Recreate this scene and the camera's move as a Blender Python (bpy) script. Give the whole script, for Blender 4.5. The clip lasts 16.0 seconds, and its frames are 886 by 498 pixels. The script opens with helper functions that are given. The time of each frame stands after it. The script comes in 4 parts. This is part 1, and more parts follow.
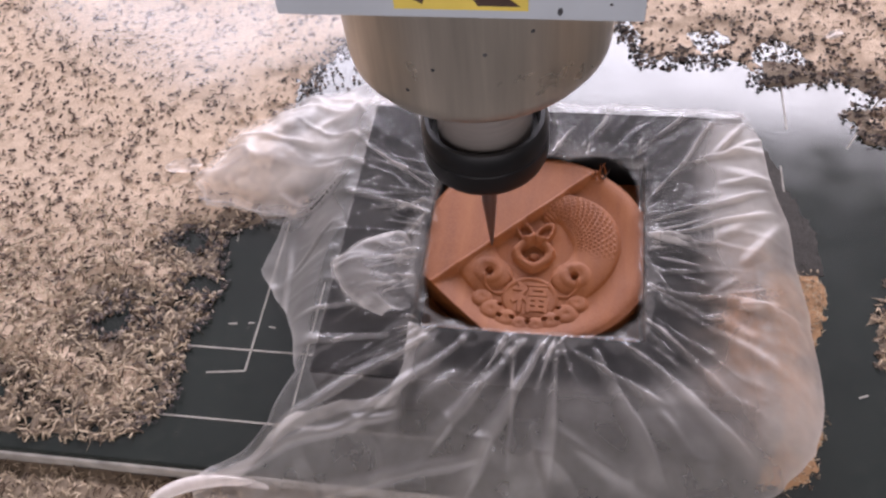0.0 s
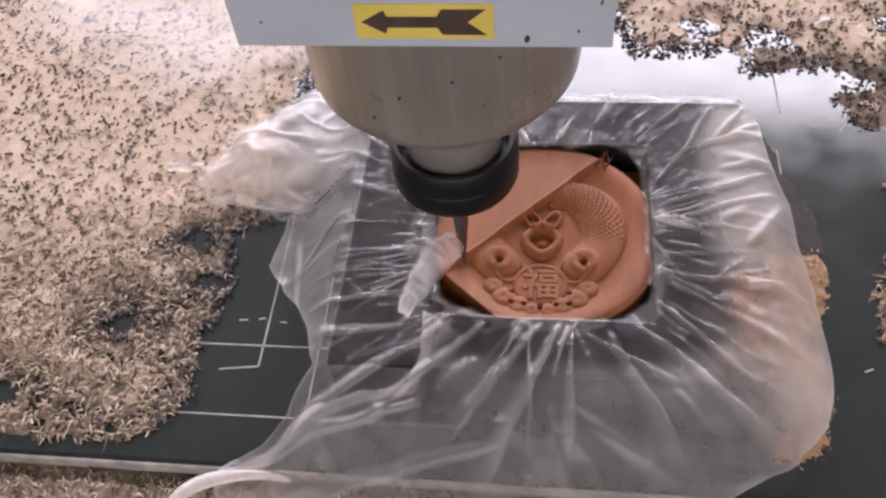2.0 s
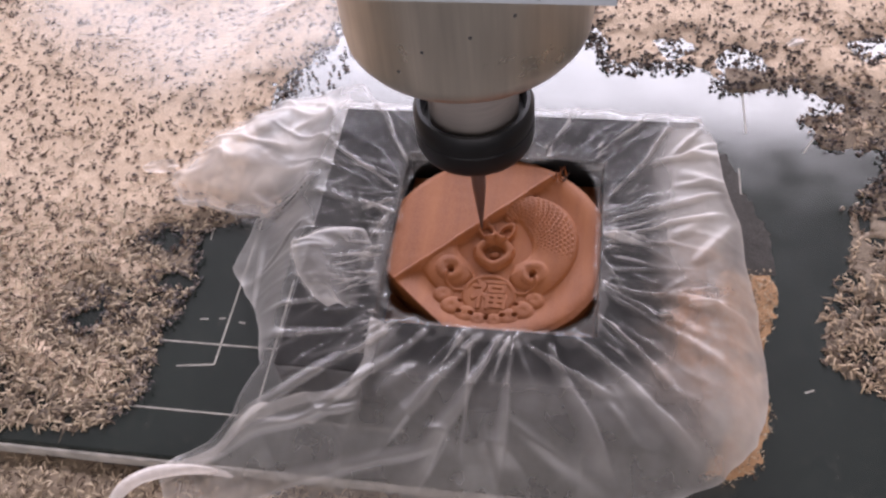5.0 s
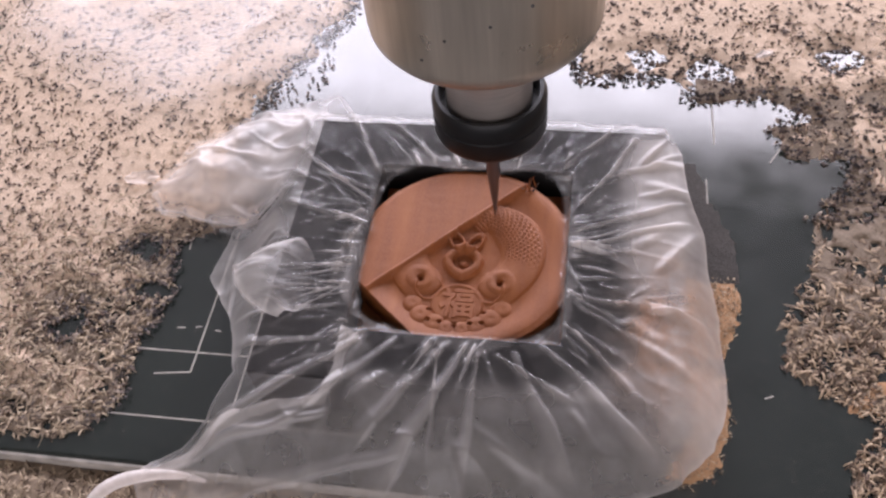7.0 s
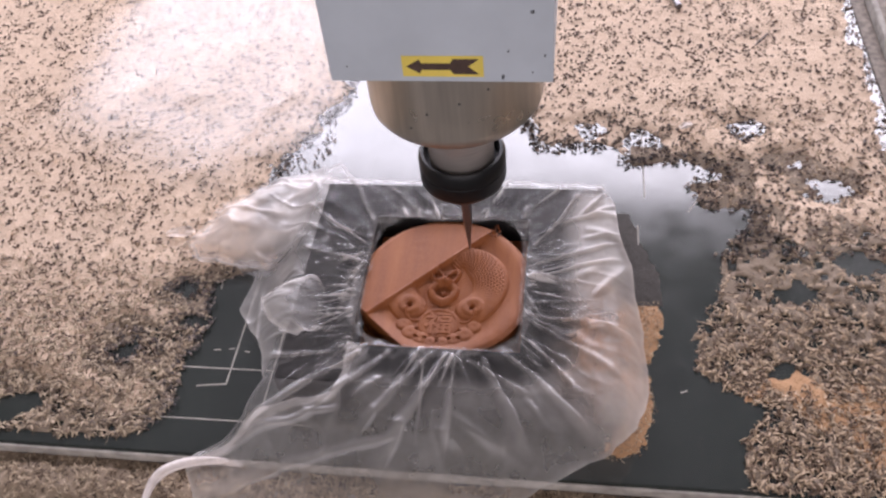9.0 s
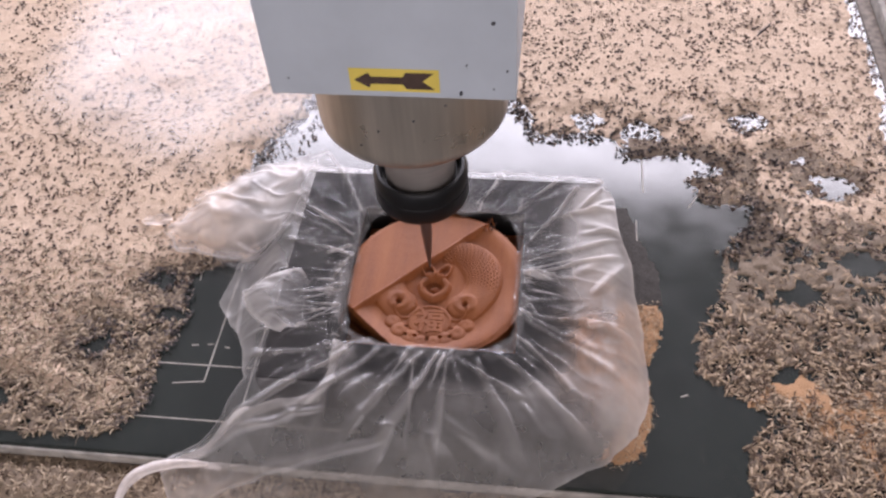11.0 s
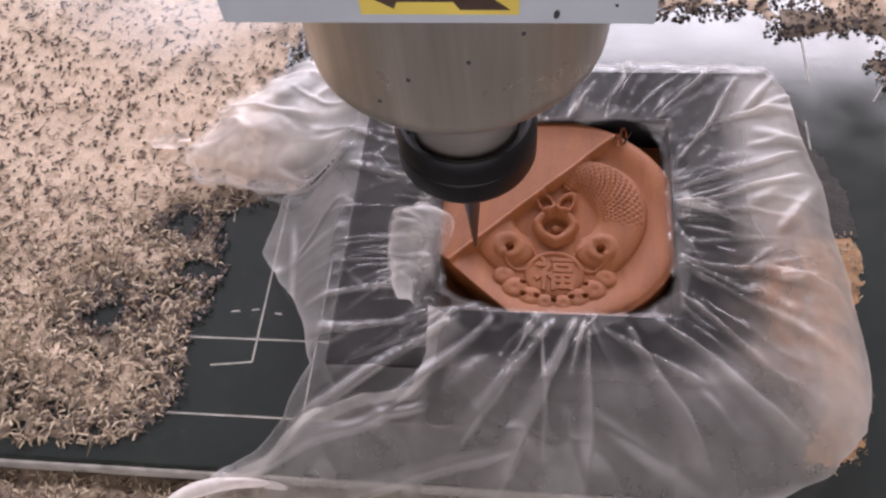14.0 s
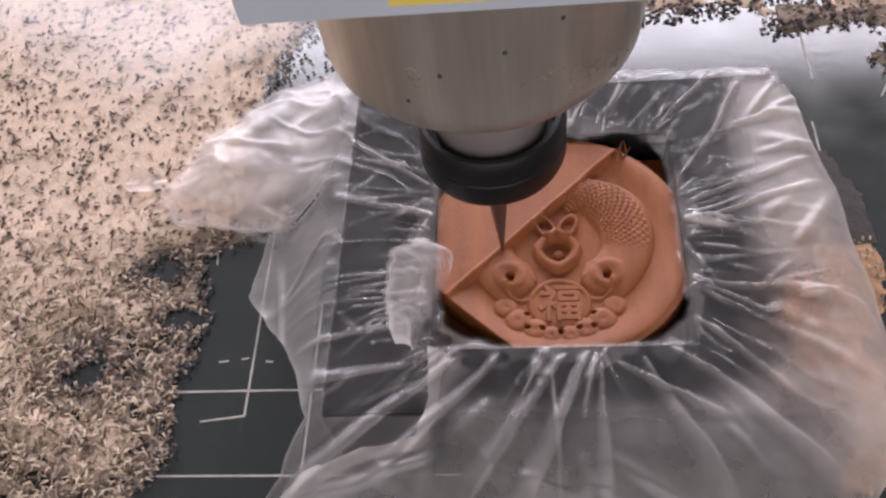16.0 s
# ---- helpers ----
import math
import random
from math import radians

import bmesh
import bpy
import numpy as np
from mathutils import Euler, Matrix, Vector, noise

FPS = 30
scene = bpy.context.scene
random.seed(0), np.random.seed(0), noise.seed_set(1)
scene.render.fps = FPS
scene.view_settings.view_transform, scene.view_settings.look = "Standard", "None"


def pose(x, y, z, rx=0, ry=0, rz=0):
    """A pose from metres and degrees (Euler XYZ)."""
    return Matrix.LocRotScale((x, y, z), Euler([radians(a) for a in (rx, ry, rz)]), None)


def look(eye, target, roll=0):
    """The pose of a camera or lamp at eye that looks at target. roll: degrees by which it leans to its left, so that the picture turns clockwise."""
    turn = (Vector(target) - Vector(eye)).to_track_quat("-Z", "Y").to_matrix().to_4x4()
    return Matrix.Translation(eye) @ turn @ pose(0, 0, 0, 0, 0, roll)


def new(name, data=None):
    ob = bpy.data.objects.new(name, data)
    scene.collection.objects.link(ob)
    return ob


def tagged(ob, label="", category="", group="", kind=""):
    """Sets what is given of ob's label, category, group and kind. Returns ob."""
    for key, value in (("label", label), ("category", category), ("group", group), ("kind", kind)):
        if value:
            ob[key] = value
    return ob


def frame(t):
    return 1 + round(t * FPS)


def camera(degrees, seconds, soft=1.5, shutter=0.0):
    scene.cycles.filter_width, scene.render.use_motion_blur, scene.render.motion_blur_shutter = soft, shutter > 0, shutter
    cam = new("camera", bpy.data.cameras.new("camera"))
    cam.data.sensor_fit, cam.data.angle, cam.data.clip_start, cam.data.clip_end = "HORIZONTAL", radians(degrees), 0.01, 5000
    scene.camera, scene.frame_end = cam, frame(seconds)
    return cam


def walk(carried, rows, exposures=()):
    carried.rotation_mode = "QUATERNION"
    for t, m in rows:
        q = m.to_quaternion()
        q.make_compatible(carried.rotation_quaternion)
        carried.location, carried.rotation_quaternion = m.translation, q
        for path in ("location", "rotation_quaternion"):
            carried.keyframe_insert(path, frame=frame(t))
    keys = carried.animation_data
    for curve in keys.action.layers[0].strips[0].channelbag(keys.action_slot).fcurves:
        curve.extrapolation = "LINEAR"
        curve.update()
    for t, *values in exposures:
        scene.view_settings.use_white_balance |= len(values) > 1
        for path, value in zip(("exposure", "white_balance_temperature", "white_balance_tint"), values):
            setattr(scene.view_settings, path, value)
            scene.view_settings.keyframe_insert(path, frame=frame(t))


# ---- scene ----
# camera and its path; the origin lies on the machine bed under the middle of the wooden disc
cam = camera(53.7, 16.0, soft=2.5)
METRES, EYE, TILT, LEAN, TURN = 0.45, 0.325, -53.0, 4.6, 7.8
START = (0.0159, -0.2269)
ROWS = [
    (0.0, 0.0, 0.0, 0.0, 0.0, 0.0, 0.0),
    (0.5, -0.0088, -0.009, 0.0003, -0.85, 0.08, 0.81),
    (1.0, -0.0244, -0.0027, -0.0027, -1.02, 0.02, 1.02),
    (1.5, -0.0332, -0.0049, -0.0084, -1.24, 0.0, 1.41),
    (2.0, -0.0356, -0.0074, -0.0086, -1.79, -0.05, 1.66),
    (2.5, -0.0242, -0.0094, -0.0135, -1.15, 0.08, 0.86),
    (3.0, -0.0058, -0.0161, -0.0117, -0.77, 0.33, 0.07),
    (3.5, 0.0061, -0.021, -0.0096, -0.49, 0.38, -0.29),
    (4.0, 0.0181, -0.0194, -0.0076, -0.34, 0.31, -0.27),
    (6.5, 0.0599, -0.0426, -0.0049, 0.47, 0.53, -0.37),
    (7.0, 0.0674, -0.0485, -0.0012, 0.12, 0.62, -0.15),
    (7.5, 0.0737, -0.0988, 0.0094, 0.02, 1.35, 0.43),
    (8.0, 0.0888, -0.1895, -0.0049, -0.02, 3.19, 1.22),
    (10.5, 0.0612, -0.31, -0.068, -2.08, 5.55, 0.19),
    (11.0, 0.0576, -0.229, -0.0374, -2.1, 4.3, 0.05),
    (11.5, 0.0292, -0.1204, -0.0168, -1.71, 2.48, -0.73),
    (12.0, 0.0271, -0.0473, 0.0113, -1.35, 0.09, -1.06),
    (12.5, 0.0177, -0.0113, 0.0159, -1.28, -0.26, -1.58),
    (13.0, 0.0101, 0.0339, 0.0084, -1.19, -0.67, -2.15),
    (13.5, -0.0074, 0.0488, 0.0134, -1.39, -2.47, 0.37),
    (14.0, -0.0388, 0.0537, 0.0223, -1.87, -3.2, 2.01),
    (14.5, -0.042, 0.0796, 0.0272, -2.24, -3.21, 3.75),
    (15.0, -0.05, 0.0893, 0.0292, -3.39, -2.86, 4.34),
    (15.5, -0.0594, 0.1045, 0.0301, -3.06, -2.71, 4.69),
    (16.0, -0.0345, 0.1012, 0.043, -2.25, -2.83, 5.61),
]
walk(cam, [(t, pose(START[0], START[1], EYE, TILT, LEAN, TURN) @ pose(METRES * x, METRES * y, METRES * z, 90 + pitch, roll, yaw)) for t, x, y, z, yaw, pitch, roll in ROWS],
     exposures=((0, 0.0, 6500, 23), (16, 0.0, 6500, 23)))

# places of the cutter's tip over the bed: seconds, x, y, height over its usual height
TIP = [
    (0.0, -0.0180, -0.0014, 0.0000),
    (0.5, -0.0235, -0.0052, 0.0000),
    (1.0, -0.0288, -0.0110, 0.0000),
    (1.5, -0.0310, -0.0173, 0.0000),
    (2.0, -0.0324, -0.0180, 0.0000),
    (2.5, -0.0296, -0.0161, 0.0000),
    (3.0, -0.0253, -0.0075, 0.0000),
    (3.5, -0.0208, -0.0028, 0.0000),
    (4.0, -0.0162, -0.0002, 0.0000),
    (4.2, -0.0145, 0.0021, 0.0000),
    (6.3, 0.0064, 0.0191, 0.0000),
    (6.5, 0.0081, 0.0218, 0.0000),
    (7.0, 0.0118, 0.0239, 0.0000),
    (7.5, 0.0153, 0.0284, 0.0000),
    (8.0, 0.0214, 0.0350, 0.0000),
    (8.2, 0.0204, 0.0350, 0.0000),
    (10.3, 0.0017, 0.0164, 0.0000),
    (10.5, 0.0013, 0.0159, 0.0000),
    (11.0, -0.0038, 0.0091, 0.0000),
    (11.5, -0.0091, 0.0074, 0.0000),
    (12.0, -0.0144, 0.0016, 0.0000),
    (12.5, -0.0172, -0.0003, 0.0000),
    (13.0, -0.0217, -0.0040, 0.0000),
    (13.5, -0.0250, -0.0077, 0.0000),
    (14.0, -0.0312, -0.0158, 0.0000),
    (14.5, -0.0330, -0.0191, 0.0000),
    (15.0, -0.0300, -0.0140, 0.0010),
    (15.5, -0.0264, -0.0092, 0.0000),
    (16.0, -0.0205, -0.0036, 0.0000),
]
TIP_Z = 0.0245

# ---------------------------------------------------------------- light
world = bpy.data.worlds.new("sky")
scene.world = world
world.use_nodes = True
wn = world.node_tree.nodes
sky = wn.new("ShaderNodeTexSky")
sky.sky_type, sky.sun_disc = "NISHITA", False
sky.sun_elevation, sky.sun_rotation = radians(40), radians(30)
world.node_tree.links.new(sky.outputs[0], wn["Background"].inputs[0])
wn["Background"].inputs[1].default_value = 0.1


def area_light(name, eye, target, width, height, watts, colour):
    data = bpy.data.lights.new(name, "AREA")
    data.shape, data.size, data.size_y, data.energy, data.color = "RECTANGLE", width, height, watts, colour
    ob = new(name, data)
    ob.matrix_world = look(eye, target)
    return ob


area_light("window_light_back", (-0.33, 3.02, 1.68), (-0.33, 0, 1.68), 5.1, 2.4, 315, (0.93, 0.94, 1.0))
# unseen front fill, added to brighten the spindle's near side
area_light("fill_light_front", (0.5, -3.02, 1.6), (0.5, 0, 1.6), 4.4, 1.9, 62, (1.0, 0.95, 0.88))


# ---------------------------------------------------------------- materials
def material(name, rough=0.5, metal=0.0, colour=(0.5, 0.5, 0.5)):
    m = bpy.data.materials.new(name)
    m.use_nodes = True
    b = m.node_tree.nodes["Principled BSDF"]
    b.inputs["Base Color"].default_value = (*colour, 1)
    b.inputs["Roughness"].default_value, b.inputs["Metallic"].default_value = rough, metal
    return m, m.node_tree.nodes, m.node_tree.links, b


def noise_node(n, l, scale, detail=4, rough=0.55, vector=None, stretch=None):
    t = n.new("ShaderNodeTexNoise")
    t.inputs["Scale"].default_value, t.inputs["Detail"].default_value, t.inputs["Roughness"].default_value = scale, detail, rough
    if vector is None:
        c = n.new("ShaderNodeTexCoord")
        vector = c.outputs["Object"]
    if stretch:
        mp = n.new("ShaderNodeMapping")
        mp.inputs["Scale"].default_value = stretch
        l.new(vector, mp.inputs[0])
        vector = mp.outputs[0]
    l.new(vector, t.inputs["Vector"])
    return t.outputs["Fac"]


def ramp(n, l, fac, stops):
    r = n.new("ShaderNodeValToRGB")
    e = r.color_ramp.elements
    while len(e) < len(stops):
        e.new(0.5)
    for k, (p, c) in zip(e, stops):
        k.position, k.color = p, (*c, 1) if len(c) == 3 else c
    l.new(fac, r.inputs[0])
    return r.outputs[0]


def grey(v):
    return (v, v, v)


def mix(n, l, fac, a, b):
    x = n.new("ShaderNodeMix")
    x.data_type = "RGBA"
    for sock, v in ((x.inputs[0], fac), (x.inputs[6], a), (x.inputs[7], b)):
        if isinstance(v, bpy.types.NodeSocket):
            l.new(v, sock)
        else:
            sock.default_value = v if isinstance(v, float) else (*v, 1)
    return x.outputs[2]


def bump(n, l, b, height, strength=0.4, distance=0.001):
    k = n.new("ShaderNodeBump")
    k.inputs["Strength"].default_value, k.inputs["Distance"].default_value = strength, distance
    l.new(height, k.inputs["Height"])
    l.new(k.outputs[0], b.inputs["Normal"])


def bed_material():
    m, n, l, b = material("bed_laminate", 0.3)
    b.inputs["IOR"].default_value = 1.9
    big, fine = noise_node(n, l, 14, 5), noise_node(n, l, 260, 3)
    base = ramp(n, l, big, [(0.3, (0.016, 0.021, 0.018)), (0.7, (0.026, 0.033, 0.028))])
    dust = ramp(n, l, fine, [(0.5, grey(0)), (0.85, grey(0.12))])
    l.new(mix(n, l, dust, base, (0.22, 0.19, 0.16)), b.inputs["Base Color"])
    l.new(ramp(n, l, noise_node(n, l, 40, 6), [(0.3, grey(0.10)), (0.75, grey(0.19))]), b.inputs["Roughness"])
    bump(n, l, b, fine, 0.06, 0.0004)
    return m


def dust_material(name, low, high):
    m, n, l, b = material(name, 0.9)
    big, fine = noise_node(n, l, 35, 4), noise_node(n, l, 900, 4, 0.7)
    l.new(mix(n, l, ramp(n, l, fine, [(0.35, grey(0)), (0.65, grey(1))]), low, mix(n, l, big, high, low)), b.inputs["Base Color"])
    bump(n, l, b, fine, 0.7, 0.0012)
    return m


def chip_material(name, stops):
    m, n, l, b = material(name, 0.75)
    g = n.new("ShaderNodeNewGeometry")
    l.new(ramp(n, l, g.outputs["Random Per Island"], stops), b.inputs["Base Color"])
    return m


def wood_material():
    m, n, l, b = material("red_wood", 0.65)
    grain = noise_node(n, l, 120, 6, 0.6, stretch=(1, 0.12, 1))
    fine = noise_node(n, l, 1400, 3)
    base = ramp(n, l, grain, [(0.25, (0.19, 0.049, 0.010)), (0.55, (0.275, 0.077, 0.016)), (0.8, (0.35, 0.112, 0.027))])
    l.new(mix(n, l, ramp(n, l, fine, [(0.4, grey(0)), (0.75, grey(0.42))]), base, (0.38, 0.146, 0.046)), b.inputs["Base Color"])
    bump(n, l, b, fine, 0.25, 0.0004)
    return m


def metal_material(name, colour, rough, scratch=(1, 1, 0.05), metal=0.9):
    m, n, l, b = material(name, rough, metal, colour)
    s = noise_node(n, l, 300, 4, 0.6, stretch=scratch)
    l.new(ramp(n, l, s, [(0.3, tuple(v * 0.8 for v in colour)), (0.7, colour)]), b.inputs["Base Color"])
    l.new(ramp(n, l, noise_node(n, l, 60, 5), [(0.3, grey(rough * 0.8)), (0.7, grey(min(1, rough * 1.25)))]), b.inputs["Roughness"])
    bump(n, l, b, s, 0.08, 0.0003)
    return m


def plain_material(name, colour, rough=0.5, scale=80, spread=0.25):
    m, n, l, b = material(name, rough, 0, colour)
    l.new(ramp(n, l, noise_node(n, l, scale, 5), [(0.3, tuple(v * (1 - spread) for v in colour)), (0.7, tuple(min(1, v * (1 + spread)) for v in colour))]), b.inputs["Base Color"])
    bump(n, l, b, noise_node(n, l, scale * 9, 3), 0.1, 0.0004)
    return m


def film_material(name, clear, milky, tint, stain=0.0, rough=0.2, shiny=0.04, crease=0.6):
    """Thin polythene, part clear and part milky: clear and milky say how much of the light it stops, crease how much more it does where it is folded."""
    m = bpy.data.materials.new(name)
    m.use_nodes = True
    n, l = m.node_tree.nodes, m.node_tree.links
    n.remove(n["Principled BSDF"])
    out = n["Material Output"]

    def calc(kind, a, b, clamp=False):
        k = n.new("ShaderNodeMath")
        k.operation, k.use_clamp = kind, clamp
        for sock, v in zip(k.inputs, (a, b)):
            if isinstance(v, bpy.types.NodeSocket):
                l.new(v, sock)
            else:
                sock.default_value = v
        return k.outputs[0]

    uv = n.new("ShaderNodeUVMap")
    uv.uv_map = "UVMap"
    lay = n.new("ShaderNodeUVMap")
    lay.uv_map = "Layers"
    split = n.new("ShaderNodeSeparateXYZ")
    l.new(lay.outputs[0], split.inputs[0])
    there, folded = split.outputs[0], split.outputs[1]
    streak = noise_node(n, l, 1.0, 4, 0.55, uv.outputs[0], (9, 3, 1))
    cloud = noise_node(n, l, 38, 4)
    soft = ramp(n, l, cloud, [(0.32, grey(clear)), (0.72, grey(milky))])
    cover = ramp(n, l, streak, [(0.38, grey(clear)), (0.75, grey(milky))])
    amount = calc("ADD", mix(n, l, 0.45, soft, cover), calc("MULTIPLY", folded, crease), True)
    white = n.new("ShaderNodeBsdfDiffuse")
    thru = n.new("ShaderNodeBsdfTranslucent")
    gloss = n.new("ShaderNodeBsdfGlossy")
    gloss.inputs["Roughness"].default_value = rough
    gloss.inputs["Color"].default_value = (1, 1, 1, 1)
    glass = n.new("ShaderNodeBsdfTransparent")
    colour = mix(n, l, 0.0, tint, tint)
    if stain:
        c = n.new("ShaderNodeTexCoord")
        mp = n.new("ShaderNodeMapping")
        mp.inputs["Scale"].default_value = (1.25, 0.75, 0.5)
        l.new(c.outputs["Object"], mp.inputs[0])
        d = n.new("ShaderNodeVectorMath")
        d.operation = "DISTANCE"
        d.inputs[1].default_value = (0.086 * 1.25, -0.038 * 0.75, 0.024 * 0.5)
        l.new(mp.outputs[0], d.inputs[0])
        near = ramp(n, l, d.outputs["Value"], [(0.002, grey(1.0)), (0.018, grey(0.60)), (0.040, grey(0))])
        spread = ramp(n, l, noise_node(n, l, 95, 6, 0.65), [(0.30, grey(0.1)), (0.70, grey(1))])
        dusty = calc("MULTIPLY", near, spread)
        colour = mix(n, l, dusty, tint, (0.78, 0.42, 0.22))
        amount = calc("MAXIMUM", amount, calc("MULTIPLY", dusty, 0.7))
    amount = calc("MULTIPLY", amount, there)
    l.new(colour, white.inputs[0])
    l.new(colour, thru.inputs[0])
    body = n.new("ShaderNodeMixShader")
    body.inputs[0].default_value = 0.5
    l.new(white.outputs[0], body.inputs[1])
    l.new(thru.outputs[0], body.inputs[2])
    a = n.new("ShaderNodeMixShader")
    l.new(amount, a.inputs[0])
    l.new(glass.outputs[0], a.inputs[1])
    l.new(body.outputs[0], a.inputs[2])
    fres = n.new("ShaderNodeLayerWeight")
    fres.inputs["Blend"].default_value = 0.5
    steep = calc("POWER", fres.outputs["Facing"], 4.0)
    shine = calc("MULTIPLY", calc("ADD", calc("MULTIPLY", steep, 0.5), shiny), there)
    k = n.new("ShaderNodeBump")
    k.inputs["Strength"].default_value, k.inputs["Distance"].default_value = 0.22, 0.0008
    l.new(noise_node(n, l, 1.0, 5, 0.6, uv.outputs[0], (48, 16, 1)), k.inputs["Height"])
    for node in (gloss, fres, white):
        l.new(k.outputs[0], node.inputs["Normal"])
    b = n.new("ShaderNodeMixShader")
    l.new(shine, b.inputs[0])
    l.new(a.outputs[0], b.inputs[1])
    l.new(gloss.outputs[0], b.inputs[2])
    l.new(b.outputs[0], out.inputs[0])
    return m


BED = bed_material()
DUST = dust_material("fine_sawdust", (0.68, 0.505, 0.365), (0.82, 0.645, 0.495))
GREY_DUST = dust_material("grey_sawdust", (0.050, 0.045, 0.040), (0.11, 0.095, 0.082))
ORANGE_DUST = dust_material("orange_sawdust", (0.50, 0.28, 0.14), (0.62, 0.38, 0.22))
CHIP = chip_material("wood_shavings", [(0.0, (0.05, 0.032, 0.022)), (0.30, (0.14, 0.088, 0.058)), (0.42, (0.40, 0.30, 0.20)), (1.0, (0.78, 0.62, 0.44))])
CHIP_BROWN = chip_material("brown_shavings", [(0.0, (0.05, 0.03, 0.02)), (0.38, (0.15, 0.09, 0.055)), (0.50, (0.40, 0.28, 0.175)), (1.0, (0.74, 0.56, 0.38))])
CHAFF = dust_material("grey_brown_chaff", (0.23, 0.175, 0.128), (0.45, 0.345, 0.25))
CRUMB = chip_material("dark_crumbs", [(0.0, (0.018, 0.015, 0.016)), (0.62, (0.075, 0.055, 0.050)), (0.82, (0.19, 0.145, 0.12)), (1.0, (0.42, 0.34, 0.27))])
DARK_CHIP = chip_material("dark_wood_chips", [(0.0, (0.035, 0.022, 0.018)), (0.7, (0.12, 0.07, 0.05)), (1.0, (0.24, 0.15, 0.10))])
WOOD = wood_material()
RUBBER = plain_material("dark_board", (0.012, 0.011, 0.011), 0.8)
RUBBER.node_tree.nodes["Principled BSDF"].inputs["Specular IOR Level"].default_value = 0.15
STEEL = metal_material("spindle_steel", (0.60, 0.55, 0.47), 0.32, (1, 1, 0.05), 0.85)
BRIGHT = metal_material("collar_steel", (0.50, 0.45, 0.41), 0.36, (0.2, 0.2, 4), 0.6)
BLACK = plain_material("black_oxide", (0.005, 0.005, 0.0055), 0.36)
BLACK.node_tree.nodes["Principled BSDF"].inputs["Specular IOR Level"].default_value = 0.3
CARBIDE = metal_material("cutter_carbide", (0.20, 0.19, 0.20), 0.35)
PAINT = plain_material("grey_paint", (0.50, 0.54, 0.58), 0.4, 40, 0.06)
YELLOW = plain_material("yellow_sticker", (0.80, 0.62, 0.12), 0.5, 60, 0.08)
BROWN = plain_material("brown_print", (0.075, 0.045, 0.035), 0.5, 200, 0.2)
SCUFF = plain_material("dark_scuff", (0.05, 0.05, 0.055), 0.6)
LINE = plain_material("dusty_groove", (0.40, 0.37, 0.33), 0.9, 120, 0.3)
ALU = plain_material("dusty_aluminium", (0.25, 0.205, 0.165), 0.7, 220, 0.45)
WALL = plain_material("workshop_plaster", (0.50, 0.49, 0.47), 0.9, 3, 0.08)
CONCRETE = plain_material("workshop_concrete", (0.22, 0.21, 0.20), 0.8, 4, 0.2)
# unseen ceiling, coloured dark to keep the bed's near reflection dim
CEIL = plain_material("unseen_dark_ceiling", (0.10, 0.10, 0.10), 0.9, 3, 0.08)
TINT = (0.86, 0.81, 0.765)
FILM = film_material("stretched_film", 0.01, 0.14, TINT, 1.0, 0.18, 0.016, 0.56)
FILM_FLAP = film_material("tongue_film", 0.12, 0.34, TINT, 0.0, 0.35, 0.02, 0.5)
FILM_GATHER = film_material("gathered_film", 0.0, 0.30, TINT, 0.0, 0.22, 0.02, 0.50)
FILM_LOOSE = film_material("hanging_film", 0.08, 0.30, TINT, 0.0, 0.3, 0.022, 0.60)
FILM_WHITE = film_material("doubled_film", 0.34, 0.78, (0.94, 0.87, 0.82), 0.0, 0.35, 0.03, 0.5)
FILM_DUSTY = film_material("dusty_film", 0.20, 0.62, (0.88, 0.81, 0.75), 1.0, 0.35, 0.025, 0.50)
FILM_DOUBLE = film_material("folded_film", 0.18, 0.52, TINT, 1.0, 0.25, 0.024, 0.46)


# ---------------------------------------------------------------- building helpers
def link_mesh(name, verts, faces, mat, parent=None, label="", smooth=True, uvs=None, layers=None):
    me = bpy.data.meshes.new(name)
    me.from_pydata(verts, [], faces)
    me.materials.append(mat)
    me.polygons.foreach_set("use_smooth", [smooth] * len(me.polygons))
    if uvs is not None:
        layer = me.uv_layers.new(name="UVMap")
        index = np.empty(len(me.loops), dtype=np.int32)
        me.loops.foreach_get("vertex_index", index)
        layer.data.foreach_set("uv", np.asarray(uvs, dtype=np.float32)[index].ravel())
        if layers is not None:
            second = me.uv_layers.new(name="Layers")
            second.data.foreach_set("uv", np.asarray(layers, dtype=np.float32)[index].ravel())
    me.update()
    ob = new(name, me)
    if parent:
        ob.parent = parent
    if label:
        ob["label"] = label
    return ob


def part(name, bm, mat, parent=None, label="", smooth=False):
    bmesh.ops.recalc_face_normals(bm, faces=bm.faces)
    me = bpy.data.meshes.new(name)
    bm.to_mesh(me)
    bm.free()
    me.materials.append(mat)
    if smooth:
        me.polygons.foreach_set("use_smooth", [True] * len(me.polygons))
        me.set_sharp_from_angle(angle=radians(40))
    ob = new(name, me)
    if parent:
        ob.parent = parent
    if label:
        ob["label"] = label
    return ob


def box(lo, hi, bevel=0.0, bm=None):
    bm = bm or bmesh.new()
    size = [b - a for a, b in zip(lo, hi)]
    mid = [(a + b) / 2 for a, b in zip(lo, hi)]
    r = bmesh.ops.create_cube(bm, size=1, matrix=Matrix.LocRotScale(mid, None, size))
    if bevel:
        es = list({e for v in r["verts"] for e in v.link_edges})
        bmesh.ops.bevel(bm, geom=es, offset=bevel, segments=2, affect="EDGES", profile=0.5)
    return bm


